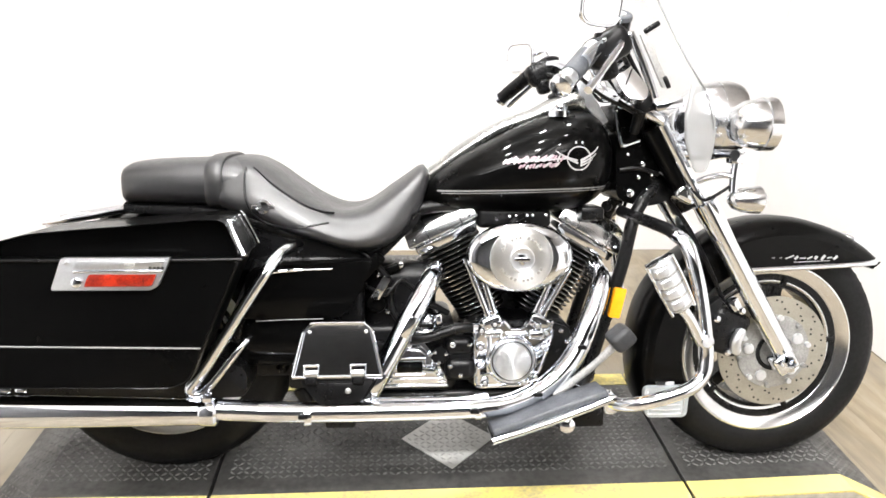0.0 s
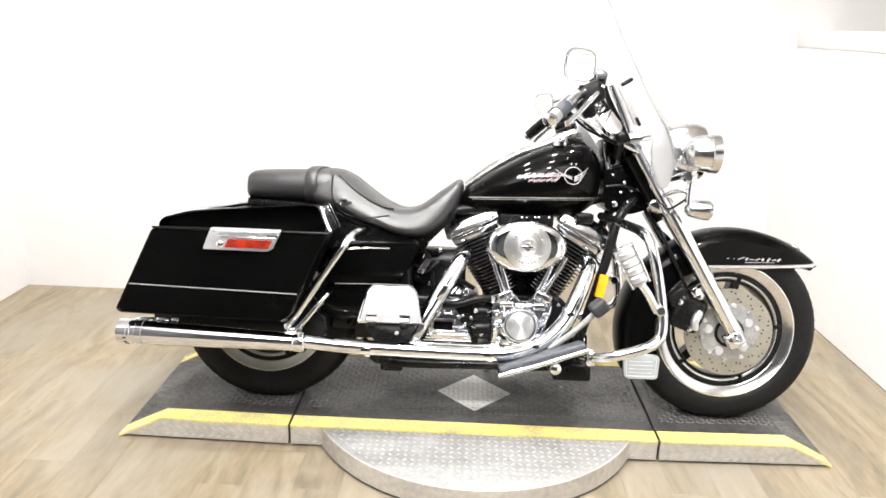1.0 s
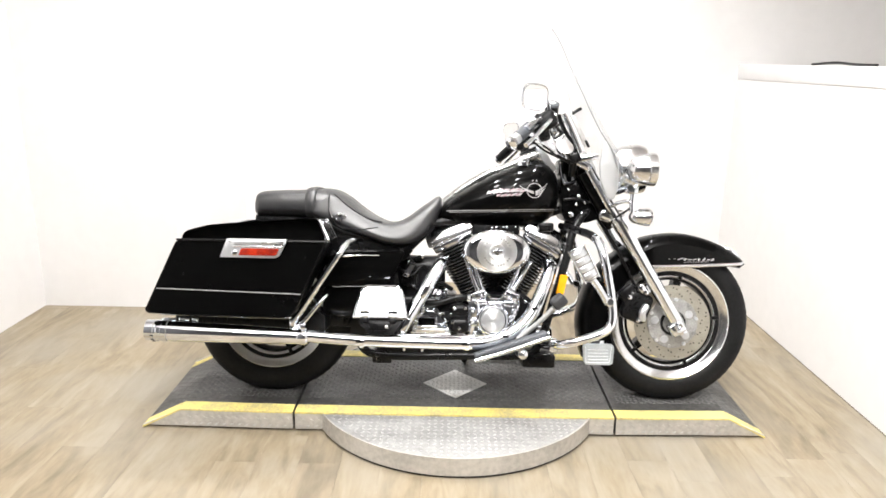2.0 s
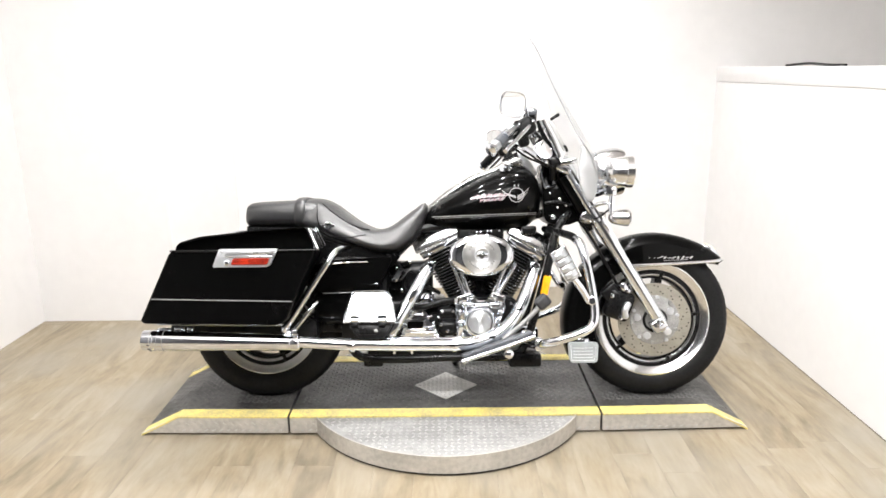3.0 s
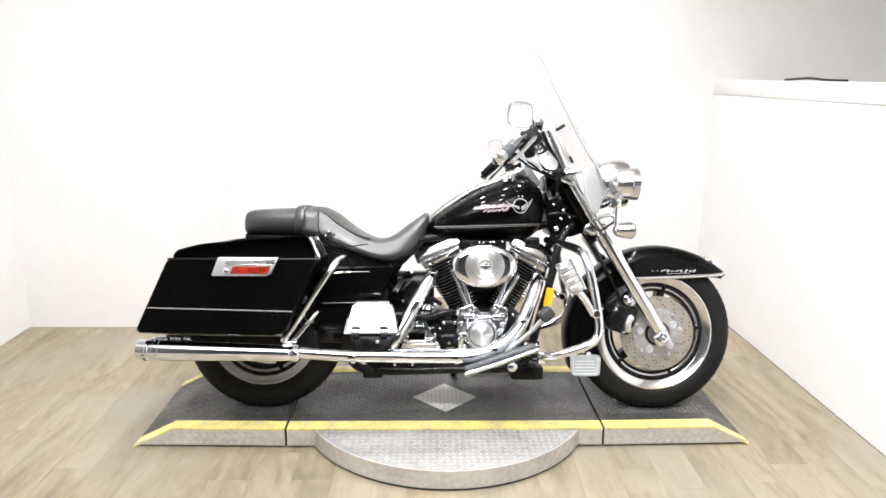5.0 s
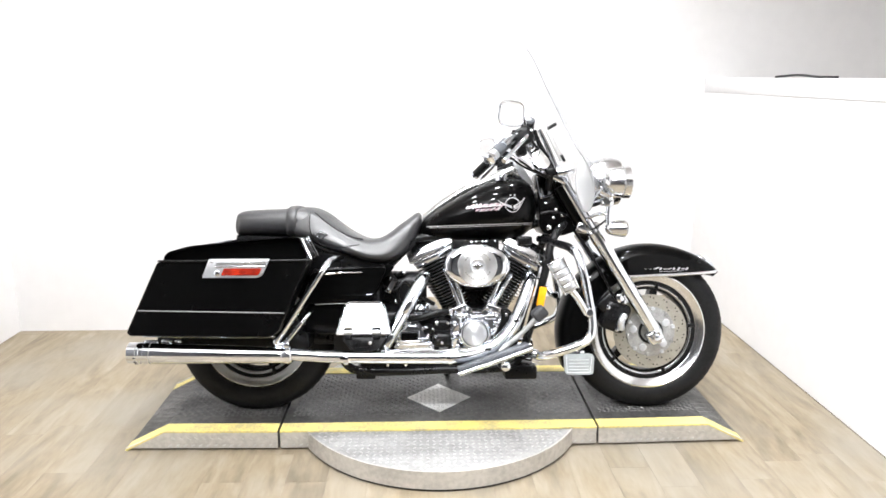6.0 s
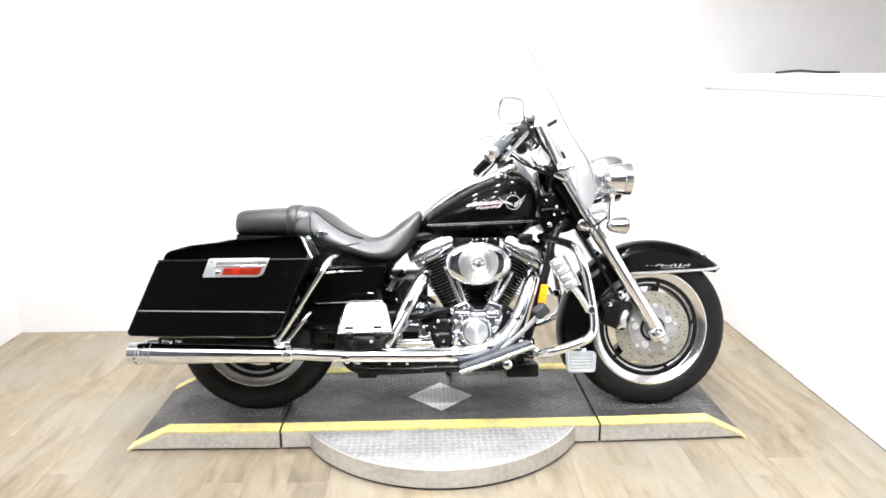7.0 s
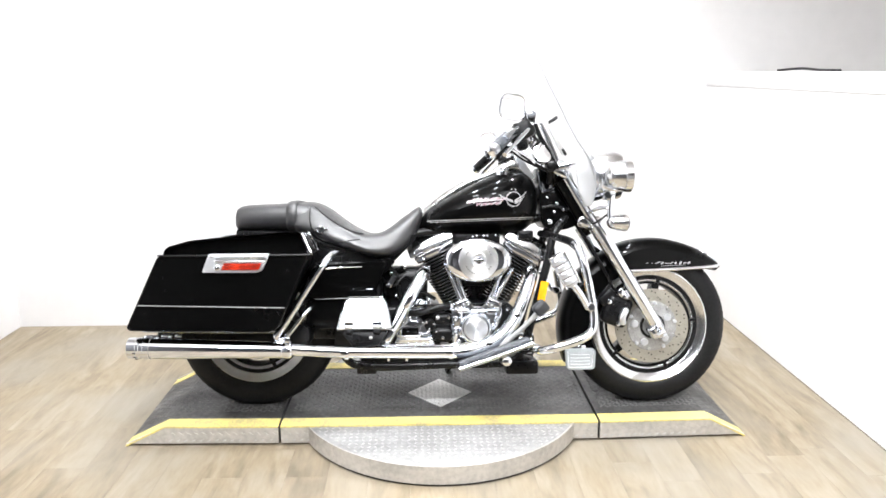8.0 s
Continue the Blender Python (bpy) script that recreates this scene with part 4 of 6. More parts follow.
on_tank("pinstripe", [(x, 0.748 + 0.03 * (x + 0.11)) for x in steps_between(-0.11, 0.315, 30)], 0.0035, STRIPE, tank)
on_tank("pinstripe", [(x, 0.742 + 0.03 * (x + 0.11)) for x in steps_between(-0.10, 0.312, 30)], 0.0018, STRIPE, tank)
ring_pts = [(0.228 + 0.029 * math.cos(a), 0.832 + 0.028 * math.sin(a)) for a in (2 * math.pi * k / 32 for k in range(32))]
on_tank("emblem_ring", ring_pts, 0.0026, WHITE_MARK, tank, closed=True)
for x0, z0, x1, z1, w in ((0.178, 0.856, 0.232, 0.832, 0.005), (0.188, 0.850, 0.234, 0.826, 0.004), (0.286, 0.866, 0.240, 0.832, 0.006), (0.280, 0.850, 0.240, 0.826, 0.005), (0.272, 0.838, 0.240, 0.820, 0.004)):
    on_tank("emblem_wing", [(x0 - 0.008 + (x1 - x0) * k / 6, z0 - 0.006 + (z1 - z0) * (k / 6) ** 0.7) for k in range(7)], [w * (0.35 + 0.65 * k / 6) for k in range(7)], WHITE_MARK, tank)
for k, x in enumerate((0.220, 0.236)):
    on_tank("emblem_mark", [(x, 0.867), (x + 0.001, 0.873)], 0.004, WHITE_MARK, tank)
rng = random.Random(4)
for row, (x0, z0, n, step, tall) in enumerate(((0.050, 0.824, 17, 0.0085, 0.013), (0.086, 0.809, 12, 0.0080, 0.008))):
    for k in range(n):
        x = x0 + step * k
        z = z0 + 0.07 * (x - 0.06) + rng.uniform(-0.002, 0.002)
        h = tall * rng.uniform(0.7, 1.2)
        lean = rng.uniform(0.2, 0.9) * h
        on_tank("decal_stroke", [(x - lean, z - h * 0.6), (x - lean * 0.1, z), (x + lean, z + h * 0.6)], [0.0035, 0.0055, 0.0035], PINK_MARK if (k + row) % 3 else WHITE_MARK, tank)
on_tank("decal_line", [(x, 0.822 + 0.07 * (x - 0.06)) for x in steps_between(0.045, 0.205, 12)], [0.0015] + [0.004] * 11 + [0.002], WHITE_MARK, tank)
part("filler_console", loft([(-0.125, 0.760, 0.800, 0.030), (-0.05, 0.815, 0.858, 0.040), (0.05, 0.880, 0.918, 0.046), (0.14, 0.915, 0.952, 0.050), (0.20, 0.935, 0.985, 0.060), (0.245, 0.94, 1.004, 0.064), (0.275, 0.93, 0.992, 0.055), (0.29, 0.93, 0.96, 0.03)], steps_between(-0.125, 0.29, 30), 28, 2.6), DULL, bike, "chrome tank console with speedometer")
part("speedometer_face", turned([(0.0, 0.050), (0.006, 0.052), (0.010, 0.047)], (0, 0, 0), "z", 32), BLACK, bike, "round speedometer face", m=Matrix.Translation((0.232, 0, 0.998)) @ Matrix.Rotation(radians(-24), 4, "Y"))
cap = part("filler_cap", turned([(0.930, 0.020), (0.954, 0.019), (0.960, 0.013)], (0.195, -0.080, 0.002), "z", 28), CHROME, bike, "low chrome fuel cap on a ring")
part("cap_ring", turned([(0.930, 0.028), (0.944, 0.028), (0.948, 0.020)], (0.195, -0.080, 0.002), "z", 28), CHROME, cap, "chrome ring")
part("dash_shroud", slab(rounded([(0.238, 1.024), (0.262, 1.020), (0.328, 0.922), (0.308, 0.910), (0.255, 0.975)], 0.006), -0.060, 0.060, 0.005), SATIN, bike, "chrome panel behind the steering head")
part("tank_mount", box(0.285, -0.06, 0.690, 0.06, 0.09, 0.035, 0.008), BLACK, bike)
# bright dots added for the row of small reflections under the tank
for u in (0.0, 0.017, 0.044, 0.058, 0.092):
    part("tank_glint", turned([(-0.014, 0.002), (-0.013, 0.004), (0.0, 0.004)], (0.07 + u, -0.105, 0.690 + 0.05 * (u - 0.05)), sides=10), CHROME, bike)

# seat
FLARE = 0.17
PILLION = [(-0.868, 0.722, 0.785, 0.100), (-0.862, 0.716, 0.802, 0.125), (-0.845, 0.712, 0.814, 0.140), (-0.78, 0.710, 0.820, 0.152), (-0.70, 0.708, 0.823, 0.160), (-0.60, 0.704, 0.826, 0.165), (-0.57, 0.70, 0.818, 0.160)]
RIDER = [(-0.640, 0.705, 0.800, 0.150), (-0.625, 0.700, 0.823, 0.166), (-0.585, 0.682, 0.831, 0.176), (-0.540, 0.668, 0.822, 0.186), (-0.460, 0.640, 0.774, 0.198), (-0.400, 0.624, 0.739, 0.202), (-0.345, 0.606, 0.718, 0.202), (-0.290, 0.598, 0.721, 0.196), (-0.236, 0.608, 0.747, 0.178), (-0.185, 0.642, 0.781, 0.145), (-0.150, 0.698, 0.806, 0.108), (-0.135, 0.745, 0.806, 0.085), (-0.128, 0.770, 0.795, 0.060)]
seat = part("seat", loft(RIDER, steps_between(-0.640, -0.128, 46), 44, 2.9, lift=lambda x, y, z: (-0.020 * (1 - y * y) if z > 0 and -0.50 < x < -0.22 else 0) * math.sin(math.pi * min(1, max(0, (x + 0.50) / 0.28)))), LEATHER, bike, "black vinyl two-up seat with strap and stitched sides", angle=60)
part("pillion_pad", loft(PILLION, steps_between(-0.868, -0.57, 26), 40, 3.4), LEATHER, seat, angle=60)
part("seat_strap", loft([(-0.657, 0.702, 0.830, 0.168), (-0.650, 0.699, 0.8345, 0.174), (-0.624, 0.697, 0.8365, 0.177), (-0.617, 0.699, 0.833, 0.173)], steps_between(-0.657, -0.617, 6), 40, 3.4), LEATHER, seat, "black grab strap")


def flare(x, z):
    """How much wider than its middle the rider's seat is at a height: narrow on top, full at its foot."""
    lo, hi = spline(RIDER, x)[:2]
    return 1 - FLARE * max(-1, min(1, (z - (lo + hi) / 2) / ((hi - lo) / 2)))


def seat_side(x, z):
    lo, hi, half = spline(RIDER, x)[:3]
    k = min(0.999, abs((z - (lo + hi) / 2) / ((hi - lo) / 2)))
    return -half * flare(x, z) * (1 - k ** 2.9) ** (1 / 2.9)


for v in seat.data.vertices:
    v.co.y *= flare(v.co.x, v.co.z)


def seam(points):
    return part("seat_seam", tube([(x, seat_side(x, z) - 0.001, z) for x, z in points], 0.0028, 5, 8), BLACK, seat)


seam([(-0.566, 0.805), (-0.565, 0.778), (-0.560, 0.735), (-0.542, 0.698), (-0.501, 0.674), (-0.436, 0.671), (-0.370, 0.681)])
seam([(-0.548, 0.805), (-0.500, 0.767), (-0.435, 0.725), (-0.390, 0.706), (-0.359, 0.700)])
emb = part("seat_emblem", turned([(-0.007, 0.004), (-0.005, 0.014), (0.002, 0.018)], (-0.519, seat_side(-0.519, 0.716) - 0.002, 0.716), sides=20), CHROME, seat, "small chrome emblem")
part("emblem_wings", box(-0.519, seat_side(-0.519, 0.716) - 0.003, 0.718, 0.052, 0.006, 0.009, 0.0015, 1), POLISHED, emb)
part("seat_base", loft([(-0.86, 0.690, 0.722, 0.12), (-0.62, 0.672, 0.712, 0.15), (-0.45, 0.63, 0.66, 0.16), (-0.25, 0.62, 0.65, 0.13)], steps_between(-0.86, -0.25, 20), 24, 4), BLACK, bike)


# saddlebags
def saddlebag(side):
    """Hard case with lid, trims, latch; side -1 is the one towards the deck's disc."""
    body_out = rounded([(-1.072, 0.642), (-1.186, 0.388), (-1.174, 0.376), (-0.680, 0.366), (-0.648, 0.382), (-0.535, 0.642)], 0.015)
    bm = bmesh.new()
    rings = []
    cx, cz = -0.85, 0.51
    for y, s in ((-0.388, 0.972), (-0.391, 0.983), (-0.389, 0.994), (-0.380, 1.0), (-0.30, 1.0), (-0.21, 0.97), (-0.205, 0.95)):
        rings.append([Vector((cx + (x - cx) * s, -side * y, cz + (z - cz) * s)) for x, z in body_out])
    ring_skin(bm, rings)
    bag = part("saddlebag", bm, PAINT, bike, "gloss black hard saddlebag with chrome trim plate", angle=30)
    lid_out = rounded([(-1.050, 0.645), (-1.046, 0.662), (-1.032, 0.676), (-0.955, 0.697), (-0.850, 0.707), (-0.750, 0.714), (-0.612, 0.726), (-0.566, 0.724), (-0.530, 0.644)], 0.014)
    bm = bmesh.new()
    rings = []
    for y, s in ((-0.350, 0.90), (-0.372, 0.955), (-0.384, 0.985), (-0.391, 1.0), (-0.30, 1.0), (-0.215, 0.99), (-0.205, 0.96)):
        rings.append([Vector((-0.80 + (x + 0.80) * (1 if s > 0.99 else 1 - (1 - s) * 0.4), -side * y, 0.644 + (z - 0.644) * s)) for x, z in lid_out])
    ring_skin(bm, rings)
    lid = part("bag_lid", bm, PAINT, bag, "black lid with angled front", angle=30)
    part("lid_lip", tube([(-1.070, side * 0.389, 0.6435), (-0.80, side * 0.3925, 0.6430), (-0.532, side * 0.389, 0.6435)], 0.0035, 4, 8), BLACK, lid)
    # bright sheet added for the reflection in the lid's painted front
    bm = bmesh.new()
    ring_skin(bm, [[Vector((x + d, side * y, z)) for x, y, z in ((-0.566, 0.352, 0.7215), (-0.529, 0.388, 0.652), (-0.529, 0.262, 0.652), (-0.566, 0.240, 0.7215))] for d in (-0.002, 0.004)])
    part("lid_front_sheen", bm, POLISHED, lid, "added bright sheet standing for the reflection on the lid's glossy front", angle=20)
    part("lid_clip", slab([(-0.564, 0.728), (-0.557, 0.726), (-0.521, 0.655), (-0.527, 0.652)], side * 0.225, side * 0.238, 0.002), CHROME, lid, "chrome lid corner clip")
    part("lid_latch", box(-0.538, side * 0.34, 0.650, 0.02, 0.03, 0.014, 0.003), CHROME, lid)
    part("bag_pinstripe", tube([(-1.142, side * 0.3895, 0.467), (-0.9, side * 0.3905, 0.461), (-0.625, side * 0.3895, 0.454)], 0.0020, 3, 6), STRIPE, bag)
    plate = part("trim_plate", slab(rounded([(-0.887, 0.650), (-0.672, 0.650), (-0.700, 0.590), (-0.716, 0.582), (-0.912, 0.583)], 0.006), side * 0.388, side * 0.400, 0.004), SATIN, bag, "chrome trim plate with red reflector")
    part("red_reflector", slab(rounded([(-0.833, 0.6165), (-0.700, 0.6165), (-0.711, 0.5915), (-0.844, 0.5915)], 0.004), side * 0.3985, side * 0.406, 0.002), RED, plate)
    part("plate_ridge", box(-0.776, side * 0.4015, 0.6225, 0.176, 0.007, 0.005, 0.002), CHROME, plate)
    part("plate_step", slab(rounded([(-0.862, 0.628), (-0.690, 0.628), (-0.684, 0.644), (-0.856, 0.644)], 0.003), min(side * 0.3985, side * 0.4025), max(side * 0.3985, side * 0.4025), 0.0015, 2), SATIN, plate)
    part("plate_slot", box(-0.752, side * 0.4025, 0.636, 0.020, 0.003, 0.008, 0.001, 1), CAST, plate)
    for k in range(4):
        part("plate_mark", box(-0.712 + 0.008 * k, side * 0.4028, 0.629, 0.0055, 0.001, 0.006, 0.0003, 1), GAP, plate)
    part("key_latch", turned([(side * 0.398, 0.006), (side * 0.407, 0.010), (side * 0.409, 0.006)], (-0.858, 0, 0.600), sides=16), CHROME, plate)
    for x in (-0.876, -0.690):
        part("plate_screw", turned([(side * 0.398, 0.003), (side * 0.4035, 0.005), (side * 0.4045, 0.002)], (x, 0, 0.641), sides=10), SATIN, plate)
    part("bag_foot_rail", tube([(-1.16, side * 0.30, 0.366), (-0.9, side * 0.30, 0.360), (-0.66, side * 0.30, 0.358)], 0.008, 4, 10), CHROME, bag, "chrome support rail")
    guard = [(-0.440, side * 0.20, 0.640), (-0.462, side * 0.265, 0.640), (-0.485, side * 0.310, 0.617), (-0.520, side * 0.325, 0.565), (-0.640, side * 0.325, 0.380), (-0.668, side * 0.325, 0.340), (-0.655, side * 0.322, 0.326), (-0.628, side * 0.318, 0.343), (-0.560, side * 0.300, 0.428), (-0.545, side * 0.270, 0.440)]
    part("bag_guard", tube(guard, [0.0135] * 6 + [0.0115, 0.0095, 0.0085, 0.0085], 6, 14), CHROME, bike, "bent chrome saddlebag guard")
    return bag


saddlebag(-1)
saddlebag(1)

# rear fender and frame sides
REAR = [(25, 0.375), (60, 0.372), (100, 0.372), (120, 0.385), (150, 0.40), (190, 0.395)]
part("rear_fender", fender(REAR, (-0.806, R_WHEEL), 0.098, lambda a, r: r - 0.10, 25, 190, 36), PAINT, bike, "black rear fender under the seat", angle=50)
part("fender_rail", tube([(-0.86, -0.075, 0.700), (-0.90, -0.075, 0.694), (-0.96, -0.073, 0.682), (-1.03, -0.070, 0.671), (-1.075, -0.050, 0.664), (-1.090, 0.0, 0.662), (-1.075, 0.050, 0.664), (-1.03, 0.070, 0.671), (-0.96, 0.073, 0.682), (-0.90, 0.075, 0.694)], 0.008, 5, 10), CHROME, bike, "chrome rail over the rear fender")
part("tail_plate", box(-0.985, 0, 0.672, 0.17, 0.13, 0.010, 0.003, tilt=10), SATIN, bike, "pale plate inside the rail")
part("tail_lamp", turned([(-1.19, 0.035), (-1.20, 0.045), (-1.16, 0.05), (-1.13, 0.03)], (0, 0, 0.53), "x", 24), RED, bike, "red tail lamp")
for side in (-1, 1):
    cover = part("side_cover", slab(rounded([(-0.560, 0.575), (-0.500, 0.590), (-0.360, 0.596), (-0.265, 0.600), (-0.300, 0.520), (-0.345, 0.462), (-0.575, 0.462)], 0.02), side * 0.170, side * 0.215, 0.014, 4), PAINT, bike, "gloss black side cover")
    # thin bright tubes stand in for highlights along the cover's edges
    part("cover_highlight", tube([(-0.500, side * 0.217, 0.575), (-0.46, side * 0.219, 0.579), (-0.436, side * 0.219, 0.580), (-0.43, side * 0.218, 0.580), (-0.362, side * 0.217, 0.581)], [0.0048, 0.0048, 0.0042, 0.0022, 0.0020], 3, 8), CHROME, cover)
    part("cover_highlight", tube([(-0.540, side * 0.2175, 0.458), (-0.46, side * 0.2180, 0.461), (-0.385, side * 0.2175, 0.462)], 0.0012, 3, 8), STRIPE, cover)
    part("lower_cover", slab(rounded([(-0.575, 0.458), (-0.350, 0.458), (-0.330, 0.40), (-0.380, 0.345), (-0.580, 0.345)], 0.02), side * 0.165, side * 0.200, 0.012, 4), PAINT, bike, "black lower side cover")
    part("shock", tube([(-0.60, side * 0.16, 0.40), (-0.52, side * 0.16, 0.58)], 0.032, 1, 20), BLACK, bike)
    part("frame_rail", tube([(0.49, side * 0.05, 0.80), (0.40, side * 0.10, 0.70), (0.365, side * 0.115, 0.57), (0.320, side * 0.120, 0.41), (0.265, side * 0.12, 0.235), (0.20, side * 0.12, 0.185), (-0.05, side * 0.12, 0.178), (-0.38, side * 0.12, 0.178), (-0.46, side * 0.12, 0.25)], 0.0165, 6, 12), BLACK, bike, "black frame tube")
    part("frame_rail", tube([(-0.50, side * 0.12, 0.30), (-0.42, side * 0.12, 0.46), (-0.30, side * 0.11, 0.60), (-0.16, side * 0.08, 0.70), (0.20, side * 0.04, 0.72), (0.46, 0, 0.80)], 0.0165, 6, 12), BLACK, bike, "black frame tube")
    part("swing_arm", box(-0.62, side * 0.11, 0.315, 0.42, 0.035, 0.06, 0.01), BLACK, bike)
part("rear_frame_panel", slab(rounded([(-1.130, 0.390), (-0.640, 0.390), (-0.560, 0.350), (-0.560, 0.285), (-1.120, 0.272)], 0.02), -0.250, -0.120, 0.012, 3), BLACK, bike, "black support frame behind the muffler")
part("battery_box", box(-0.42, 0, 0.46, 0.26, 0.31, 0.28, 0.02, 3), BLACK, bike)
# plain dark fill added between the seat's underside and the frame
part("seat_fill", slab(rounded([(-0.31, 0.665), (-0.150, 0.700), (-0.158, 0.676), (-0.246, 0.588), (-0.262, 0.555), (-0.31, 0.555)], 0.008), -0.140, -0.060, 0.006), BLACK, bike, "added black fill under the seat nose")
part("lower_panel", slab(rounded([(-0.470, 0.375), (-0.240, 0.375), (-0.225, 0.270), (-0.480, 0.262)], 0.015), -0.150, -0.100, 0.01, 3), BLACK, bike, "black panel behind the exhaust")
part("oil_tank", box(-0.203, -0.03, 0.470, 0.185, 0.18, 0.19, 0.04, 5), BLACK, bike, "black housing behind the rear cylinder")
for x, z in ((-0.255, 0.545), (-0.24, 0.50), (-0.235, 0.455), (-0.20, 0.57), (-0.185, 0.44), (-0.28, 0.57), (-0.31, 0.62), (-0.36, 0.61), (-0.30, 0.585)):
    part("small_bolt", turned([(-0.140, 0.003), (-0.139, 0.006), (-0.115, 0.006)], (x, 0, z), sides=10), CHROME, bike)
part("breather_cap", turned([(-0.152, 0.010), (-0.150, 0.022), (-0.144, 0.026), (-0.110, 0.027)], (-0.262, 0, 0.478), sides=26), PAINT, bike, "round black cap below the seat")
part("wire_connector", box(-0.300, -0.150, 0.520, 0.040, 0.022, 0.018, 0.004, 3, tilt=48), PAINT, bike, "black plug connector")
part("wire_connector", box(-0.232, -0.142, 0.512, 0.034, 0.022, 0.016, 0.004, 3, tilt=-8), PAINT, bike, "black plug connector")
part("fuse_lid", box(-0.226, -0.128, 0.560, 0.046, 0.020, 0.020, 0.005, 3, tilt=20), PAINT, bike, "small black lid")
part("frame_gusset", slab(rounded([(-0.262, 0.612), (-0.236, 0.596), (-0.372, 0.448), (-0.398, 0.462)], 0.008), -0.176, -0.150, 0.006, 3), PAINT, bike, "glossy black frame strut running up to the seat")
# chrome dots added as the glints along the strut
for x, z in ((-0.278, 0.588), (-0.300, 0.566), (-0.318, 0.535), (-0.345, 0.512), (-0.372, 0.478)):
    part("strut_glint", turned([(-0.182, 0.002), (-0.181, 0.0045), (-0.172, 0.005)], (x, 0, z), sides=10), CHROME, bike)
part("wire_loom", tube([(-0.33, -0.14, 0.63), (-0.27, -0.15, 0.585), (-0.23, -0.14, 0.53), (-0.22, -0.13, 0.45), (-0.17, -0.13, 0.40)], 0.008, 6, 10), BLACK, bike)
part("vacuum_hose", tube([(-0.29, -0.13, 0.52), (-0.24, -0.15, 0.50), (-0.20, -0.14, 0.535), (-0.16, -0.12, 0.50)], 0.006, 6, 10), BLACK, bike)
part("strut_plate", slab(rounded([(-0.275, 0.500), (-0.255, 0.493), (-0.225, 0.545), (-0.243, 0.553)], 0.004), -0.172, -0.160, 0.003), CHROME, bike)

# engine
block = part("crankcase", slab(rounded([(-0.03, 0.25), (0.25, 0.25), (0.26, 0.36), (0.215, 0.425), (0.09, 0.42), (-0.02, 0.425), (-0.06, 0.36)], 0.03), -0.125, 0.125, 0.012, 3), BLACK, bike, "black crankcase")
case_out = rounded([(-0.016, 0.424), (0.030, 0.440), (0.058, 0.430), (0.070, 0.412), (0.106, 0.412), (0.120, 0.432), (0.150, 0.438), (0.176, 0.418), (0.180, 0.384), (0.166, 0.345), (0.150, 0.298), (0.124, 0.262), (-0.012, 0.258)], 0.014)
gear = part("gearcase_cover", slab(case_out, -0.152, -0.115, 0.009, 4), CHROME, bike, "polished chrome gearcase cover")
rim = [(x, -0.151, z) for x, z in case_out]
part("case_rim", tube(rim + rim[:1], 0.0045, 1, 8, smooth=False), CHROME, gear)
cover = part("timer_cover", turned([(-0.1765, 0.004), (-0.1770, 0.038), (-0.175, 0.0445), (-0.168, 0.0475), (-0.150, 0.049)], (0, 0, 0), sides=56), SPUN, gear, "round spun timer cover", m=Matrix.Translation((0.078, 0, 0.328)))
for a in (30, 150, 210, 330):
    part("timer_screw", turned([(-0.1795, 0.0015), (-0.179, 0.0030), (-0.175, 0.0034)], (0.040 * math.cos(radians(a)), 0, 0.040 * math.sin(radians(a))), sides=10), SATIN, cover)
part("timer_recess", hoop([(-0.150, 0.0485), (-0.158, 0.049), (-0.158, 0.0515), (-0.150, 0.052)], (0.078, 0, 0.328), 48), BLACK, gear, "dark groove round the cover")
part("timer_ring", hoop([(-0.150, 0.0512), (-0.162, 0.0518), (-0.166, 0.056), (-0.161, 0.062), (-0.150, 0.066)], (0.078, 0, 0.328), 48), CHROME, gear)
for x, z in ((0.000, 0.408), (0.032, 0.424), (0.140, 0.420), (0.163, 0.400), (0.162, 0.362), (0.138, 0.286), (0.112, 0.271), (0.010, 0.272), (-0.002, 0.318), (-0.002, 0.364)):
    boss = part("case_boss", turned([(-0.163, 0.003), (-0.163, 0.0085), (-0.158, 0.0115), (-0.148, 0.013)], (x, 0, z), sides=18), CHROME, gear)
    part("case_screw", turned([(-0.1665, 0.002), (-0.166, 0.0050), (-0.161, 0.0055)], (x, 0, z), sides=8), SATIN, boss)
for x, z, w, h in ((0.030, 0.398, 0.050, 0.022), (0.142, 0.394, 0.046, 0.026), (0.020, 0.345, 0.012, 0.100), (0.088, 0.396, 0.060, 0.014)):
    part("case_swell", box(x, -0.150, z, w, 0.020, h, 0.009, 4), CHROME, gear)
part("case_shadow_plate", slab(rounded([(0.150, 0.43), (0.232, 0.405), (0.238, 0.340), (0.190, 0.262), (0.130, 0.255)], 0.02), -0.130, -0.09, 0.01, 3), BLACK, gear, "black crankcase shoulder")
for x, z in ((0.205, 0.40), (0.222, 0.372), (0.20, 0.30)):
    part("shoulder_bolt", turned([(-0.142, 0.003), (-0.141, 0.006), (-0.125, 0.007)], (x, 0, z), sides=10), CHROME, gear)


def rocker_block(rows, bevel):
    """A stepped block from rows (height, half length, half width), edges rounded."""
    bm = bmesh.new()
    ring_skin(bm, [[Vector((sx * hx, sy * hy, z)) for sx, sy in ((-1, -1), (1, -1), (1, 1), (-1, 1))] for z, hx, hy in rows])
    bmesh.ops.bevel(bm, geom=bm.edges[:], offset=bevel, segments=4, affect="EDGES", profile=0.5, clamp_overlap=True)
    return bm


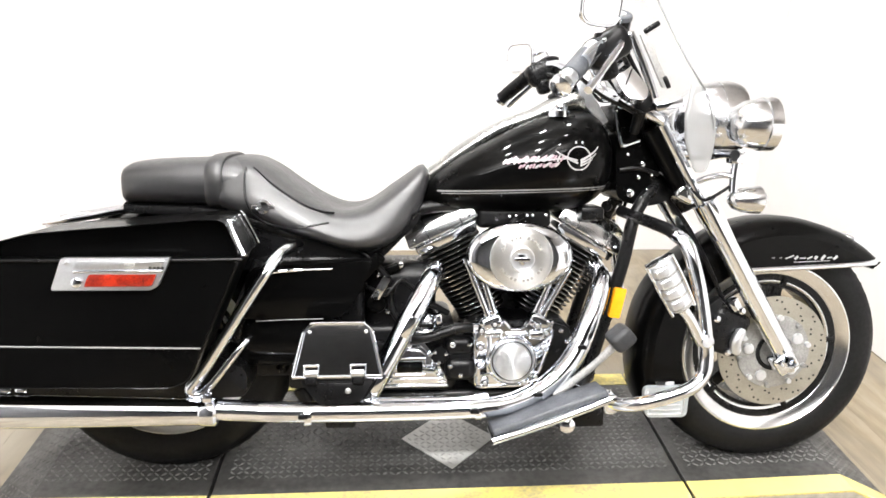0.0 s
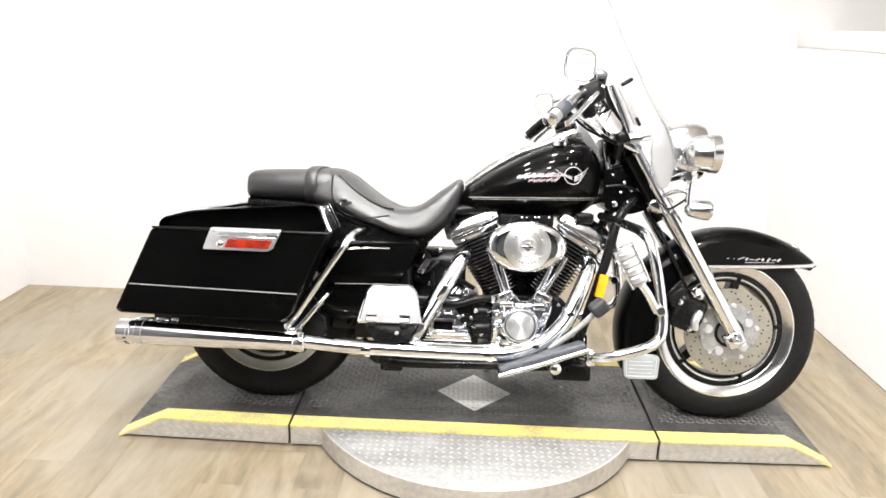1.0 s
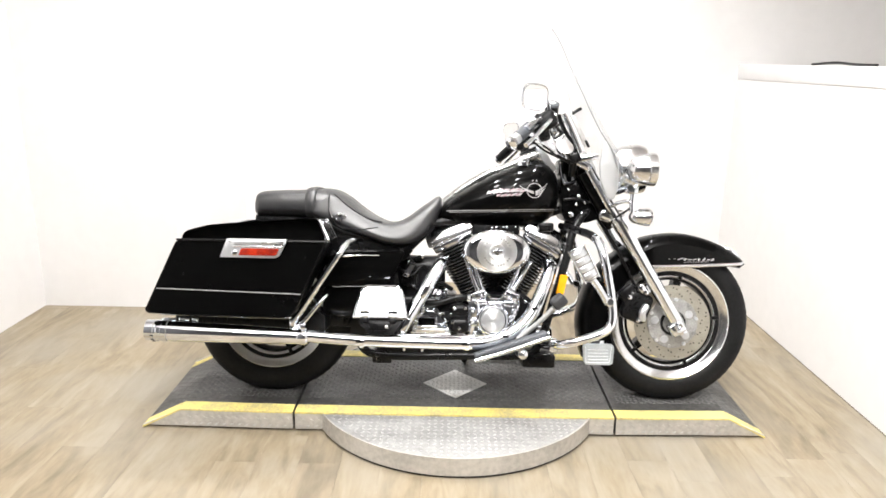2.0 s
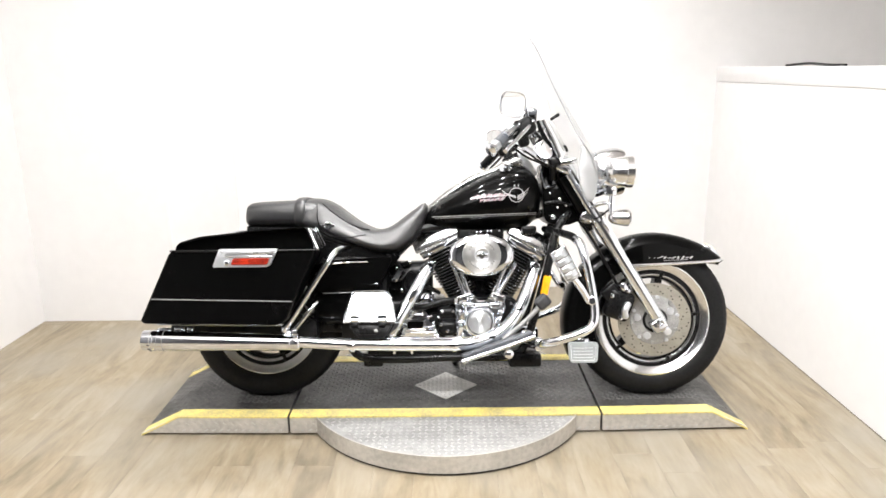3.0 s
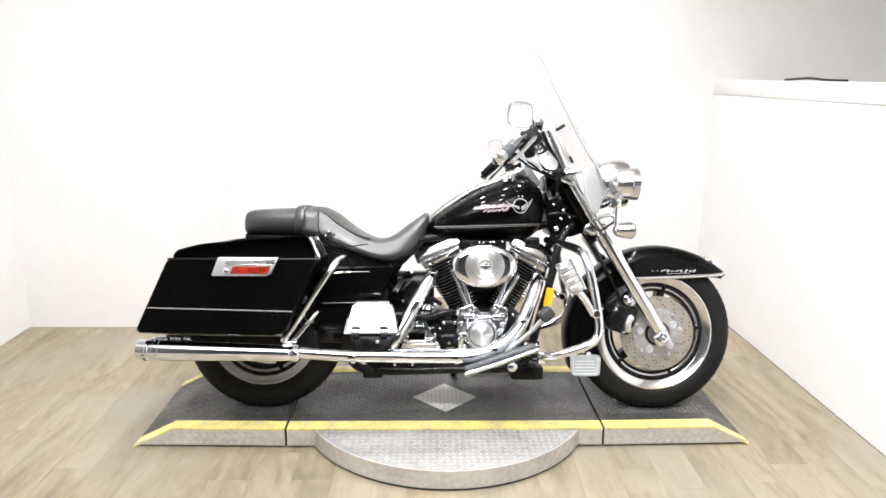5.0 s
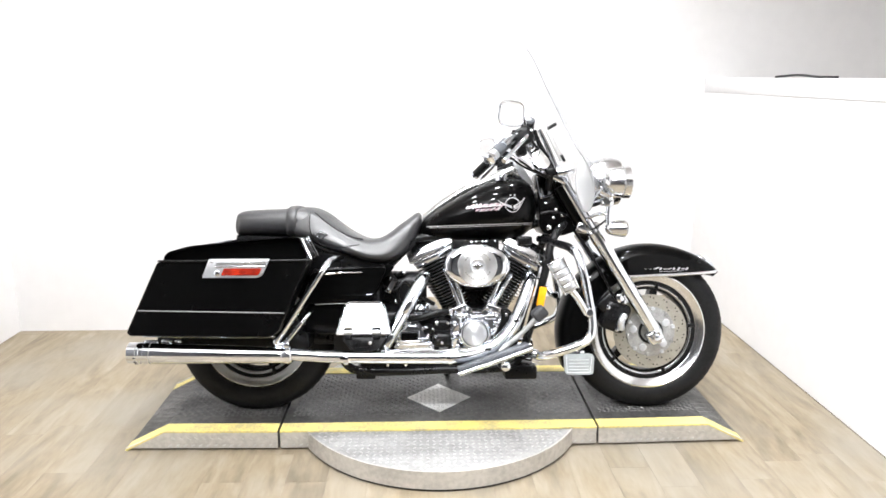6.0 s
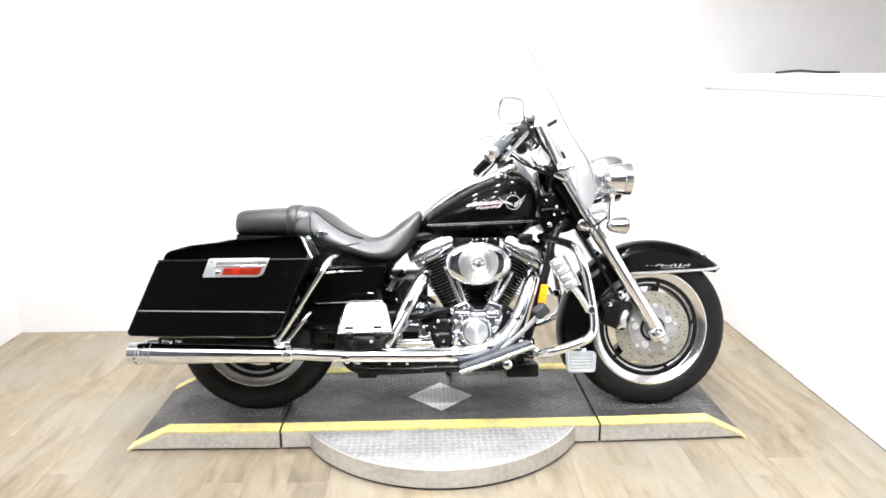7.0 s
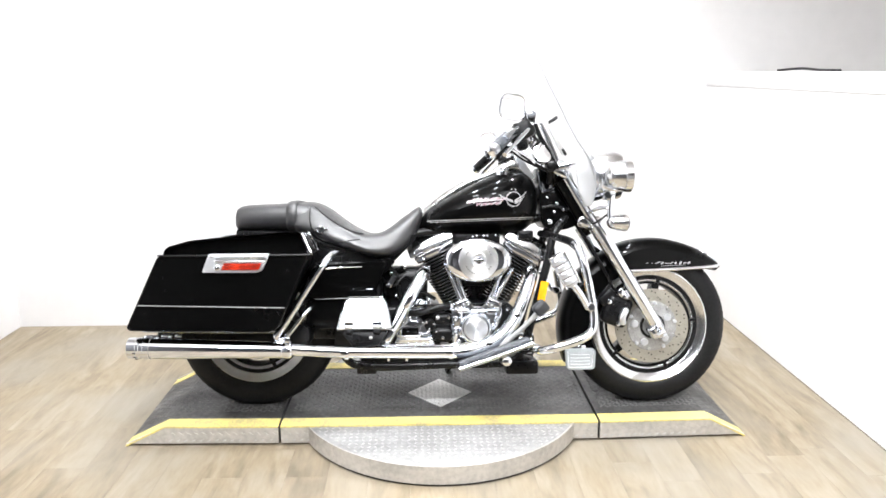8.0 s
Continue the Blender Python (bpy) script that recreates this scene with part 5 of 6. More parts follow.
def cylinder(name, foot, top, turn, label):
    """Finned barrel and head with rocker cover, pushrod tubes; foot and top are (x, z) on its axis."""
    axis = Vector((top[0] - foot[0], 0, top[1] - foot[1]))
    length = axis.length
    tilt = math.atan2(axis.x, axis.z)
    m = Matrix.Translation((foot[0], 0, foot[1])) @ Matrix.Rotation(tilt, 4, "Y")
    barrel = part(name, turned([(0, 0.062), (length, 0.062)], (0, 0, 0), "z", 28), FIN, bike, label, m=m)
    n = 17
    base = [(math.cos(t), math.sin(t)) for t in (2 * math.pi * k / 28 for k in range(28))]
    for k in range(n):
        z = 0.012 + (length - 0.014) * k / (n - 1)
        f = k / (n - 1)
        hx, hy, inward = 0.062 + 0.022 * min(1, f * 1.35), 0.070 + 0.012 * f, 0.004 * turn * (1 - 0.8 * f)
        shape = [(math.copysign(abs(c) ** 0.6, c), math.copysign(abs(s) ** 0.6, s)) for c, s in base]
        bm = bmesh.new()
        ring_skin(bm, [[Vector((inward + x * hx * q, y * hy * q, z + d)) for x, y in shape] for d, q in ((-0.0022, 0.985), (-0.0010, 1.0), (0.0010, 1.0), (0.0022, 0.985))])
        fin = part("cooling_fin", bm, FIN, barrel)
        bm = bmesh.new()
        rings = [[Vector((inward + x * hx * q, y * hy * q, z + d)) for q, d in ((0.99, -0.0009), (1.006, -0.0009), (1.006, 0.0009), (0.99, 0.0009))] for x, y in shape]
        part("fin_edge", ring_skin(bm, rings, loop=True), FINEDGE, fin)
    return barrel, m, length


for name, foot, top, turn in (("rear_cylinder", (0.020, 0.412), (-0.077, 0.612), 1), ("front_cylinder", (0.156, 0.412), (0.266, 0.602), -1)):
    barrel, m, length = cylinder(name, foot, top, turn, "black finned cylinder with bright fin edges")
    head_m = m @ Matrix.Translation((0, 0, length))
    rocker_m = Matrix.Translation((0, 0, length))
    part("rocker_base", rocker_block([(0.002, 0.080, 0.080), (0.025, 0.085, 0.083)], 0.003), CHROME, barrel, "polished chrome rocker base", m=rocker_m)
    lid = part("rocker_cover", rocker_block([(0.028, 0.090, 0.086), (0.033, 0.097, 0.0905), (0.068, 0.094, 0.0805), (0.088, 0.084, 0.063), (0.099, 0.066, 0.042)], 0.0060), POLISHED, barrel, "polished chrome rocker cover", m=rocker_m)
    for u in (-0.040, 0.052):
        seam_line = [(u, -0.0880, 0.030), (u, -0.0905, 0.035), (u, -0.0810, 0.0675), (u, -0.0640, 0.0875)]
        part("rocker_seam", tube(seam_line, 0.0012, 3, 6), BLACK, lid)
    for u in (-0.078, 0.078):
        part("rocker_bolt", turned([(-0.004, 0.002), (-0.0035, 0.0045), (0.004, 0.005)], (u, -0.0890, 0.044), sides=10), CHROME, lid)

for (x0, z0, x1, z1) in ((-0.040, 0.585, 0.020, 0.432), (-0.012, 0.590, 0.036, 0.436), (0.226, 0.560, 0.150, 0.432), (0.198, 0.580, 0.134, 0.436)):
    rod = part("pushrod_tube", tube([(x0, -0.125, z0), (x1, -0.138, z1)], 0.0095, 1, 14), CHROME, bike, "chrome pushrod tube")
    part("tube_collar", tube([(x1 + (x0 - x1) * 0.12, -0.137, z1 + (z0 - z1) * 0.12), (x1, -0.138, z1)], 0.013, 1, 14), CHROME, rod)
for x, tilt in ((0.022, -22), (0.150, 24)):
    blk = part("tappet_block", box(x, -0.135, 0.425, 0.062, 0.05, 0.034, 0.008, 3, tilt=-tilt), CHROME, bike, "chrome tappet block")
    for u in (-0.022, 0.022):
        part("tappet_screw", turned([(-0.166, 0.003), (-0.165, 0.006), (-0.158, 0.006)], (x + u, 0, 0.427), sides=10), CHROME, blk)
part("carburettor", box(0.09, -0.02, 0.545, 0.12, 0.14, 0.12, 0.02, 3), BLACK, bike)
part("tank_tunnel", box(0.088, 0, 0.676, 0.19, 0.17, 0.050, 0.012, 3), BLACK, bike, "black frame backbone under the tank")
part("seat_skirt", slab(rounded([(-0.600, 0.70), (-0.260, 0.665), (-0.255, 0.60), (-0.300, 0.56), (-0.600, 0.56)], 0.02), -0.150, 0.150, 0.012, 3), BLACK, bike, "black panel between seat and side cover")
part("lifter_cover", box(0.087, 0.045, 0.455, 0.13, 0.09, 0.12, 0.02, 4), BLACK, bike, "black cover between the cylinders")

# air cleaner
AIR = (0.085, 0, 0.602)
air = part("air_cleaner", turned([(-0.150, 0.118), (-0.166, 0.127), (-0.182, 0.1312), (-0.193, 0.1295), (-0.200, 0.124), (-0.2055, 0.113), (-0.2085, 0.098), (-0.2100, 0.080), (-0.2105, 0.060)], AIR, sides=72, squash=(1, 0.655)), CHROME, bike, "oval chrome air cleaner cover")
part("cleaner_disc", turned([(-0.196, 0.0765), (-0.2125, 0.0765), (-0.2155, 0.0745), (-0.2165, 0.0705), (-0.2160, 0.0690), (-0.2165, 0.0675), (-0.2190, 0.036), (-0.2175, 0.032), (-0.2172, 0.030)], (0, 0, 0), sides=64), SPUN, air, "round spun centre disc", m=Matrix.Translation(AIR))
badge = part("cleaner_badge", turned([(-0.216, 0.0305), (-0.2215, 0.0300), (-0.2235, 0.0275), (-0.2225, 0.0250), (-0.2222, 0.004)], AIR, sides=40), SATIN, air, "round bright badge with raised shield")
part("badge_shield", slab(rounded([(AIR[0] - 0.011, AIR[2] + 0.013), (AIR[0] + 0.011, AIR[2] + 0.013), (AIR[0] + 0.010, AIR[2] - 0.004), (AIR[0], AIR[2] - 0.015), (AIR[0] - 0.010, AIR[2] - 0.004)], 0.004), -0.2262, -0.2215, 0.0012, 2), CHROME, badge)
part("badge_bar", box(AIR[0], -0.2262, AIR[2] + 0.001, 0.040, 0.004, 0.0085, 0.0012, 2), CHROME, badge)
part("badge_bar_face", box(AIR[0], -0.2285, AIR[2] + 0.001, 0.035, 0.0012, 0.0045, 0.0004, 1), BLACK, badge)
bm = bmesh.new()
for k in range(24):
    a = radians(28 + 124 * (k % 12) / 11 + 180 * (k // 12))
    if k % 12 in (5, 9):
        continue
    box(AIR[0] + 0.052 * math.cos(a), -0.2182, AIR[2] + 0.052 * math.sin(a), 0.006, 0.0012, 0.0065, 0.0003, 1, bm=bm, tilt=math.degrees(a) - 90)
tagged(part("disc_lettering", bm, CAST, air, "ring of small worn letters as plain bars"), kind="stuff")
part("cleaner_back", turned([(-0.10, 0.095), (-0.150, 0.116)], AIR, sides=48, squash=(1, 0.655)), BLACK, air)
part("cleaner_bracket", tube([(AIR[0] - 0.02, -0.13, AIR[2] + 0.060), (AIR[0], -0.12, AIR[2] + 0.082), (AIR[0] + 0.02, -0.10, AIR[2] + 0.090)], 0.008, 4, 10), BLACK, air)

# transmission, starter and oil parts
trans = part("transmission_case", box(-0.20, 0, 0.325, 0.28, 0.26, 0.18, 0.02, 3), BLACK, bike, "black transmission case")
def stepped(levels, parent, mat, name, label):
    """A cover of stacked plates, each smaller and nearer: rows of (outline scale, y far, y near) on one outline."""
    base = [(-0.245, 0.262), (-0.238, 0.336), (-0.216, 0.376), (-0.146, 0.376), (-0.112, 0.330), (-0.080, 0.262)]
    cx, cz = -0.166, 0.300
    root = None
    for k, (q, lift, y0, y1) in enumerate(levels):
        line = rounded([(cx + (x - cx) * q, cz + lift + (z - cz) * q) for x, z in base], 0.012)
        ob = part(name if root is None else "cover_step", slab(line, y1, y0, 0.005, 3), mat, parent if root is None else root, label if root is None else "")
        root = root or ob
    return root


shell = stepped([(1.0, 0.0, -0.120, -0.146), (0.88, -0.002, -0.140, -0.158), (0.74, 0.002, -0.150, -0.168)], trans, CHROME, "transmission_cover", "polished stepped side cover")
part("cover_window", slab(rounded([(-0.212, 0.304), (-0.148, 0.304), (-0.148, 0.331), (-0.212, 0.331)], 0.005), -0.1715, -0.160, 0.002), PAINT, trans, "glossy dark panel in the cover")
part("window_frame", tube([(-0.218, -0.169, 0.298), (-0.142, -0.169, 0.298), (-0.142, -0.169, 0.337), (-0.218, -0.169, 0.337), (-0.218, -0.169, 0.298)], 0.0035, 1, 8, smooth=False), CHROME, trans)
for k in range(3):
    part("cover_rib", box(-0.165, -0.166 + 0.005 * k, 0.286 - 0.011 * k, 0.140 + 0.012 * k, 0.012, 0.007, 0.003, 3), CHROME, trans)
for x, z in ((-0.232, 0.285), (-0.226, 0.340), (-0.180, 0.366), (-0.128, 0.345), (-0.098, 0.285)):
    part("cover_bolt", turned([(-0.160, 0.003), (-0.159, 0.0055), (-0.140, 0.006)], (x, 0, z), sides=10), CHROME, trans)
part("filler_plug", turned([(-0.158, 0.004), (-0.156, 0.009), (-0.140, 0.011), (-0.120, 0.011)], (-0.152, 0, 0.384), sides=16), CHROME, trans, "chrome filler plug")
dome = part("upper_cover", turned([(0.398, 0.044), (0.412, 0.045), (0.432, 0.041), (0.444, 0.030), (0.449, 0.012)], (-0.140, -0.10, 0), "z", 32, squash=(0.9, 1)), CHROME, trans, "domed chrome top cover")
part("cover_skirt", box(-0.140, -0.105, 0.396, 0.088, 0.100, 0.016, 0.005, 3), CHROME, dome)
part("cover_ear", box(-0.106, -0.135, 0.428, 0.018, 0.030, 0.034, 0.005, 3, tilt=8), CHROME, dome)
part("cover_slot", box(-0.142, -0.147, 0.416, 0.046, 0.006, 0.009, 0.003, 2), BLACK, dome)
part("clutch_boss", turned([(-0.152, 0.010), (-0.150, 0.021), (-0.140, 0.025), (-0.110, 0.026)], (-0.104, 0, 0.338), sides=28), BLACK, trans, "round black boss with bolts")
for a in (20, 140, 260):
    part("boss_bolt", turned([(-0.157, 0.002), (-0.156, 0.0045), (-0.148, 0.005)], (-0.104 + 0.017 * math.cos(radians(a)), 0, 0.338 + 0.017 * math.sin(radians(a))), sides=10), CHROME, trans)
starter = part("starter_motor", box(-0.053, -0.115, 0.362, 0.076, 0.075, 0.050, 0.020, 5), BLACK, bike, "black starter housing in two bulged halves")
part("starter_body", box(-0.050, -0.118, 0.303, 0.080, 0.080, 0.060, 0.022, 5), BLACK, starter)
part("starter_neck", box(-0.052, -0.108, 0.333, 0.066, 0.072, 0.024, 0.006, 3), BLACK, starter)
part("starter_terminal", turned([(-0.166, 0.004), (-0.164, 0.007), (-0.150, 0.008)], (-0.073, 0, 0.372), sides=12), CHROME, starter, "small bright terminal")
for x, z in ((-0.030, 0.372), (-0.052, 0.292), (-0.078, 0.318)):
    part("starter_bolt", turned([(-0.163, 0.003), (-0.162, 0.006), (-0.148, 0.007)], (x, 0, z), sides=10), CHROME, starter)
part("starter_plate", slab(rounded([(-0.092, 0.262), (-0.018, 0.262), (-0.014, 0.395), (-0.060, 0.405), (-0.095, 0.37)], 0.02), -0.100, -0.06, 0.012, 3), BLACK, bike)
hose = part("oil_hose", tube([(-0.215, -0.15, 0.398), (-0.182, -0.162, 0.392), (-0.132, -0.167, 0.397), (-0.090, -0.166, 0.410), (-0.055, -0.163, 0.418), (-0.008, -0.152, 0.415)], 0.0125, 6, 12), BLACK, bike, "black oil hose")
part("hose_clip", tube([(-0.026, -0.158, 0.417), (-0.014, -0.155, 0.416)], 0.0152, 1, 14), CHROME, hose)
part("hose_clip", tube([(-0.070, -0.165, 0.415), (-0.062, -0.164, 0.417)], 0.0140, 1, 14), BLACK, hose)
part("upper_hose", tube([(-0.215, -0.10, 0.468), (-0.165, -0.12, 0.474), (-0.118, -0.12, 0.462), (-0.082, -0.11, 0.440)], 0.0085, 6, 10), BLACK, bike, "black breather hose")
pan = part("oil_pan", box(-0.10, 0, 0.200, 0.56, 0.24, 0.075, 0.02, 3), BLACK, bike, "black oil pan")
part("oil_filter", turned([(0.235, 0.034), (0.24, 0.038), (0.315, 0.038), (0.325, 0.03)], (0, -0.02, 0.25), "x", 28), CHROME, bike, "chrome oil filter")
part("lower_crossmember", box(0.262, 0, 0.165, 0.13, 0.30, 0.055, 0.01), BLACK, bike)
part("jiffy_bracket", box(-0.355, -0.05, 0.165, 0.08, 0.16, 0.05, 0.01), BLACK, bike)
for x in (-0.265, -0.195):
    part("bracket_bolt", box(x, -0.17, 0.222, 0.012, 0.02, 0.03, 0.003), CHROME, bike)
part("side_stand", tube([(0.05, 0.14, 0.20), (0.02, 0.20, 0.14), (-0.02, 0.300, 0.078)], 0.013, 5, 12), BLACK, bike, "black side stand, folded out")

# exhaust
HANGERS = ((-1.118, 0.347, 0.052), (-1.062, 0.349, 0.040), (-1.021, 0.349, 0.025))
muf = part("muffler", turned([(-1.205, 0.032), (-1.206, 0.038), (-1.165, 0.039), (-1.163, 0.0368), (-1.150, 0.0368), (-1.148, 0.039), (-1.10, 0.0385), (-0.75, 0.0322), (-0.66, 0.0295), (-0.636, 0.0285)], (0, 0, 0), "x", 40), CHROME, bike, "long chrome muffler with slotted tip", m=Matrix.Translation((0.010, -0.335, 0.278)) @ Matrix.Rotation(radians(1.40), 4, "Y"))
# grooves, mouth and slots are dull and dark pieces painting their shade
for x in (-1.176, -1.128):
    part("tip_groove", hoop([(0.0, 0.0370), (0.0, 0.0394), (0.002, 0.0394), (0.002, 0.0370)], (0, 0, 0), 40), CAST, muf, "dull ring painting a shaded groove round the tip", m=Matrix.Translation((x, 0, 0)) @ Matrix.Rotation(radians(-90), 4, "Z"))
part("muffler_mouth", turned([(-1.2065, 0.033), (-1.19, 0.033)], (0, 0, 0), "x", 32), GAP, muf)
for k in range(6):
    a = radians(200 + 28 * k)
    part("tip_slot", box(-1.178, 0.0388 * math.cos(a), 0.0388 * math.sin(a), 0.012, 0.004, 0.004, 0.001, 1), GAP, muf)
for hx, hz, w in HANGERS:
    part("hanger_lug", box(hx, -0.330, hz, w, 0.014, 0.011, 0.003, 2), CHROME, bike, "chrome hanger lug under the saddlebag")
part("hanger_hook", tube([(-1.140, -0.335, 0.345), (-1.152, -0.336, 0.340), (-1.152, -0.336, 0.326), (-1.140, -0.336, 0.314), (-1.110, -0.336, 0.310)], 0.0045, 5, 8), CHROME, bike, "chrome hook over the muffler")
part("muffler_clamp", turned([(-0.655, 0.0295), (-0.650, 0.0325), (-0.622, 0.0325), (-0.617, 0.027)], (0, 0, 0), "x", 32), CHROME, muf)
part("clamp_bolt", box(-0.635, -0.02, 0.04, 0.02, 0.02, 0.02, 0.004), CHROME, muf)
part("exhaust_pipe", tube([(-0.64, -0.333, 0.294), (-0.55, -0.330, 0.287), (-0.45, -0.326, 0.280), (-0.25, -0.315, 0.273), (-0.08, -0.300, 0.268), (0.03, -0.285, 0.268), (0.10, -0.265, 0.282), (0.165, -0.245, 0.315), (0.222, -0.225, 0.375), (0.260, -0.205, 0.455), (0.288, -0.178, 0.518), (0.300, -0.140, 0.548), (0.296, -0.090, 0.556)], [0.0235, 0.0235, 0.0235, 0.0235, 0.0235, 0.024, 0.025, 0.026, 0.027, 0.026, 0.025, 0.024, 0.023], 6, 20), CHROME, bike, "chrome exhaust pipe with heat shield")
for a, b in (((0.118, -0.260, 0.289), (0.130, -0.256, 0.295)), ((0.229, -0.222, 0.389), (0.235, -0.219, 0.401)), ((-0.035, -0.294, 0.267), (-0.020, -0.292, 0.267)), ((-0.42, -0.325, 0.277), (-0.405, -0.324, 0.277))):
    clamp = part("pipe_clamp", tube([a, b], 0.0290 if a[0] > 0 else 0.0258, 1, 24), CHROME, bike, "chrome band clamp on the pipe")
    part("clamp_screw", box(a[0], a[1] - 0.030, a[2] + 0.006, 0.022, 0.010, 0.010, 0.003), BLACK, clamp)
part("pipe_shield", tube([(-0.27, -0.302, 0.290), (-0.18, -0.297, 0.288), (-0.08, -0.290, 0.286), (0.0, -0.280, 0.288)], 0.0125, 5, 14), CHROME, bike, "narrow upper heat shield")
part("rear_exhaust_pipe", tube([(-0.300, -0.285, 0.270), (-0.275, -0.275, 0.305), (-0.215, -0.245, 0.405), (-0.155, -0.210, 0.510), (-0.128, -0.175, 0.548), (-0.110, -0.12, 0.560)], [0.0245, 0.026, 0.0265, 0.0265, 0.0255, 0.023], 6, 20), CHROME, bike, "chrome rear cylinder pipe")
for p in ((-0.255, -0.300, 0.335), (-0.185, -0.262, 0.455)):
    part("shield_clamp", box(p[0], p[1], p[2], 0.020, 0.012, 0.055, 0.004, tilt=-30), CHROME, bike)

# chrome lobe and cables below the right-hand controls
lobe = part("chrome_lobe", slab(rounded([(-0.052, 0.050), (-0.008, 0.056), (0.042, -0.022), (0.026, -0.052), (-0.016, -0.044)], 0.018), -0.010, 0.012, 0.008, 4), POLISHED, bike, "bright cover below the controls", m=Matrix.Translation((0.322, -0.225, 1.015)) @ Matrix.Rotation(radians(-28), 4, "X"))
part("lobe_slit", box(-0.004, -0.0105, 0.010, 0.0035, 0.003, 0.050, 0.001, 1, tilt=-25), BLACK, lobe)
part("control_hose", tube([(0.312, -0.170, 1.128), (0.326, -0.165, 1.090), (0.346, -0.160, 1.052), (0.366, -0.16, 1.013), (0.381, -0.16, 0.974), (0.376, -0.150, 0.943), (0.375, -0.12, 0.90)], [0.008, 0.009, 0.011, 0.013, 0.015, 0.015, 0.012], 6, 12), BLACK, bike, "thick black control hose")
part("hose_joint", box(0.378, -0.168, 0.965, 0.044, 0.034, 0.040, 0.010, 3, tilt=20), BLACK, bike, "black hose junction")
part("wire_run", tube([(0.305, -0.20, 0.975), (0.335, -0.20, 0.958), (0.372, -0.19, 0.945)], 0.004, 4, 8), BLACK, bike)
part("throttle_cable", tube([(0.205, -0.24, 1.020), (0.262, -0.21, 0.985), (0.330, -0.18, 0.958), (0.40, -0.12, 0.93)], 0.0045, 6, 8), BLACK, bike)
part("neck_strip", tube([(0.332, -0.100, 0.950), (0.340, -0.100, 0.905), (0.349, -0.100, 0.868), (0.358, -0.100, 0.864), (0.396, -0.100, 0.876)], 0.0055, 5, 8), CHROME, bike, "bright strip beside the neck")

# footboards, pedal
for side in (-1, 1):
    tip = Matrix.Translation((0, side * 0.335, 0.368)) @ Matrix.Rotation(radians(side * 18), 4, "X") @ Matrix.Translation((0, side * -0.335, -0.368))
    edge = rounded([(-0.444, 0.366), (-0.420, 0.470), (-0.402, 0.485), (-0.288, 0.485), (-0.270, 0.470), (-0.246, 0.366)], 0.006)
    notched = [p for p in edge if p[1] > 0.3665] + [(-0.246, 0.366), (-0.284, 0.366), (-0.284, 0.390), (-0.316, 0.390), (-0.316, 0.366), (-0.388, 0.366), (-0.388, 0.390), (-0.418, 0.390), (-0.418, 0.366), (-0.444, 0.366)]
    board = part("passenger_footboard", slab(notched, min(side * 0.320, side * 0.330), max(side * 0.320, side * 0.330), 0.0), CHROME, bike, "folded-up chrome passenger footboard", m=tip)
    border = [(x, side * 0.331, z) for x, z in notched]
    part("board_rim", tube(border + border[:1], 0.0042, 1, 8, smooth=False), CHROME, board, "raised chrome rim")
    for x in (-0.403, -0.300):
        part("board_hinge", tube([(x - 0.014, side * 0.330, 0.374), (x + 0.014, side * 0.330, 0.374)], 0.0085, 1, 16), SATIN, board, "bright hinge barrel")
        part("hinge_block", box(x, side * 0.322, 0.362, 0.026, 0.020, 0.026, 0.004), BLACK, board)
    for x in (-0.408, -0.282):
        part("board_screw", turned([(side * 0.330, 0.003), (side * 0.334, 0.0045), (side * 0.335, 0.002)], (x, 0, 0.466), sides=10), CAST, board)
    part("board_bracket", slab(rounded([(-0.432, 0.360), (-0.262, 0.360), (-0.296, 0.308), (-0.385, 0.303)], 0.012), side * 0.262, side * 0.316, 0.008, 3), BLACK, board, "black footboard bracket")
    part("bracket_web", slab(rounded([(-0.395, 0.352), (-0.300, 0.352), (-0.318, 0.322), (-0.378, 0.320)], 0.008), min(side * 0.314, side * 0.322), max(side * 0.314, side * 0.322), 0.003, 2), BLACK, board)
    part("bracket_bolt", turned([(side * 0.314, 0.006), (side * 0.326, 0.007), (side * 0.328, 0.004)], (-0.322, 0, 0.335), sides=8), CAST, board)
    m = Matrix.Translation((0.135, side * 0.312, 0.272)) @ Matrix.Rotation(radians(side * 6), 4, "X") @ Matrix.Rotation(radians(-18.5), 4, "Y")
    run = part("rider_footboard", box(0, 0, -0.014, 0.290, 0.100, 0.016, 0.006, 3), CHROME, bike, "chrome rider footboard with rubber pad", m=m)
    part("board_pad", box(0.0, 0, 0.002, 0.280, 0.094, 0.017, 0.007, 4), RUBBER, run, "grey ribbed rubber pad")
    part("board_edge", tube([(-0.145, side * 0.050, -0.012), (0, side * 0.053, -0.014), (0.142, side * 0.050, -0.012)], 0.008, 4, 10), CHROME, run)
    part("board_clevis", turned([(side * -0.02, 0.014), (side * 0.025, 0.018), (side * 0.03, 0.010)], (0.03, 0, -0.045), sides=16), CHROME, run)
    part("board_arm", box(0.03, side * -0.05, -0.045, 0.035, 0.11, 0.025, 0.006), BLACK, run)
pedal = part("brake_pedal", tube([(0.165, -0.258, 0.282), (0.214, -0.264, 0.322), (0.258, -0.269, 0.362), (0.300, -0.274, 0.406)], [0.010, 0.0095, 0.009, 0.010], 5, 12), CAST, bike, "bare metal brake pedal arm")
part("pedal_pad", box(0.314, -0.276, 0.428, 0.056, 0.066, 0.046, 0.013, 4, tilt=40), DARK_RUBBER, pedal, "dark ribbed rubber pedal pad")
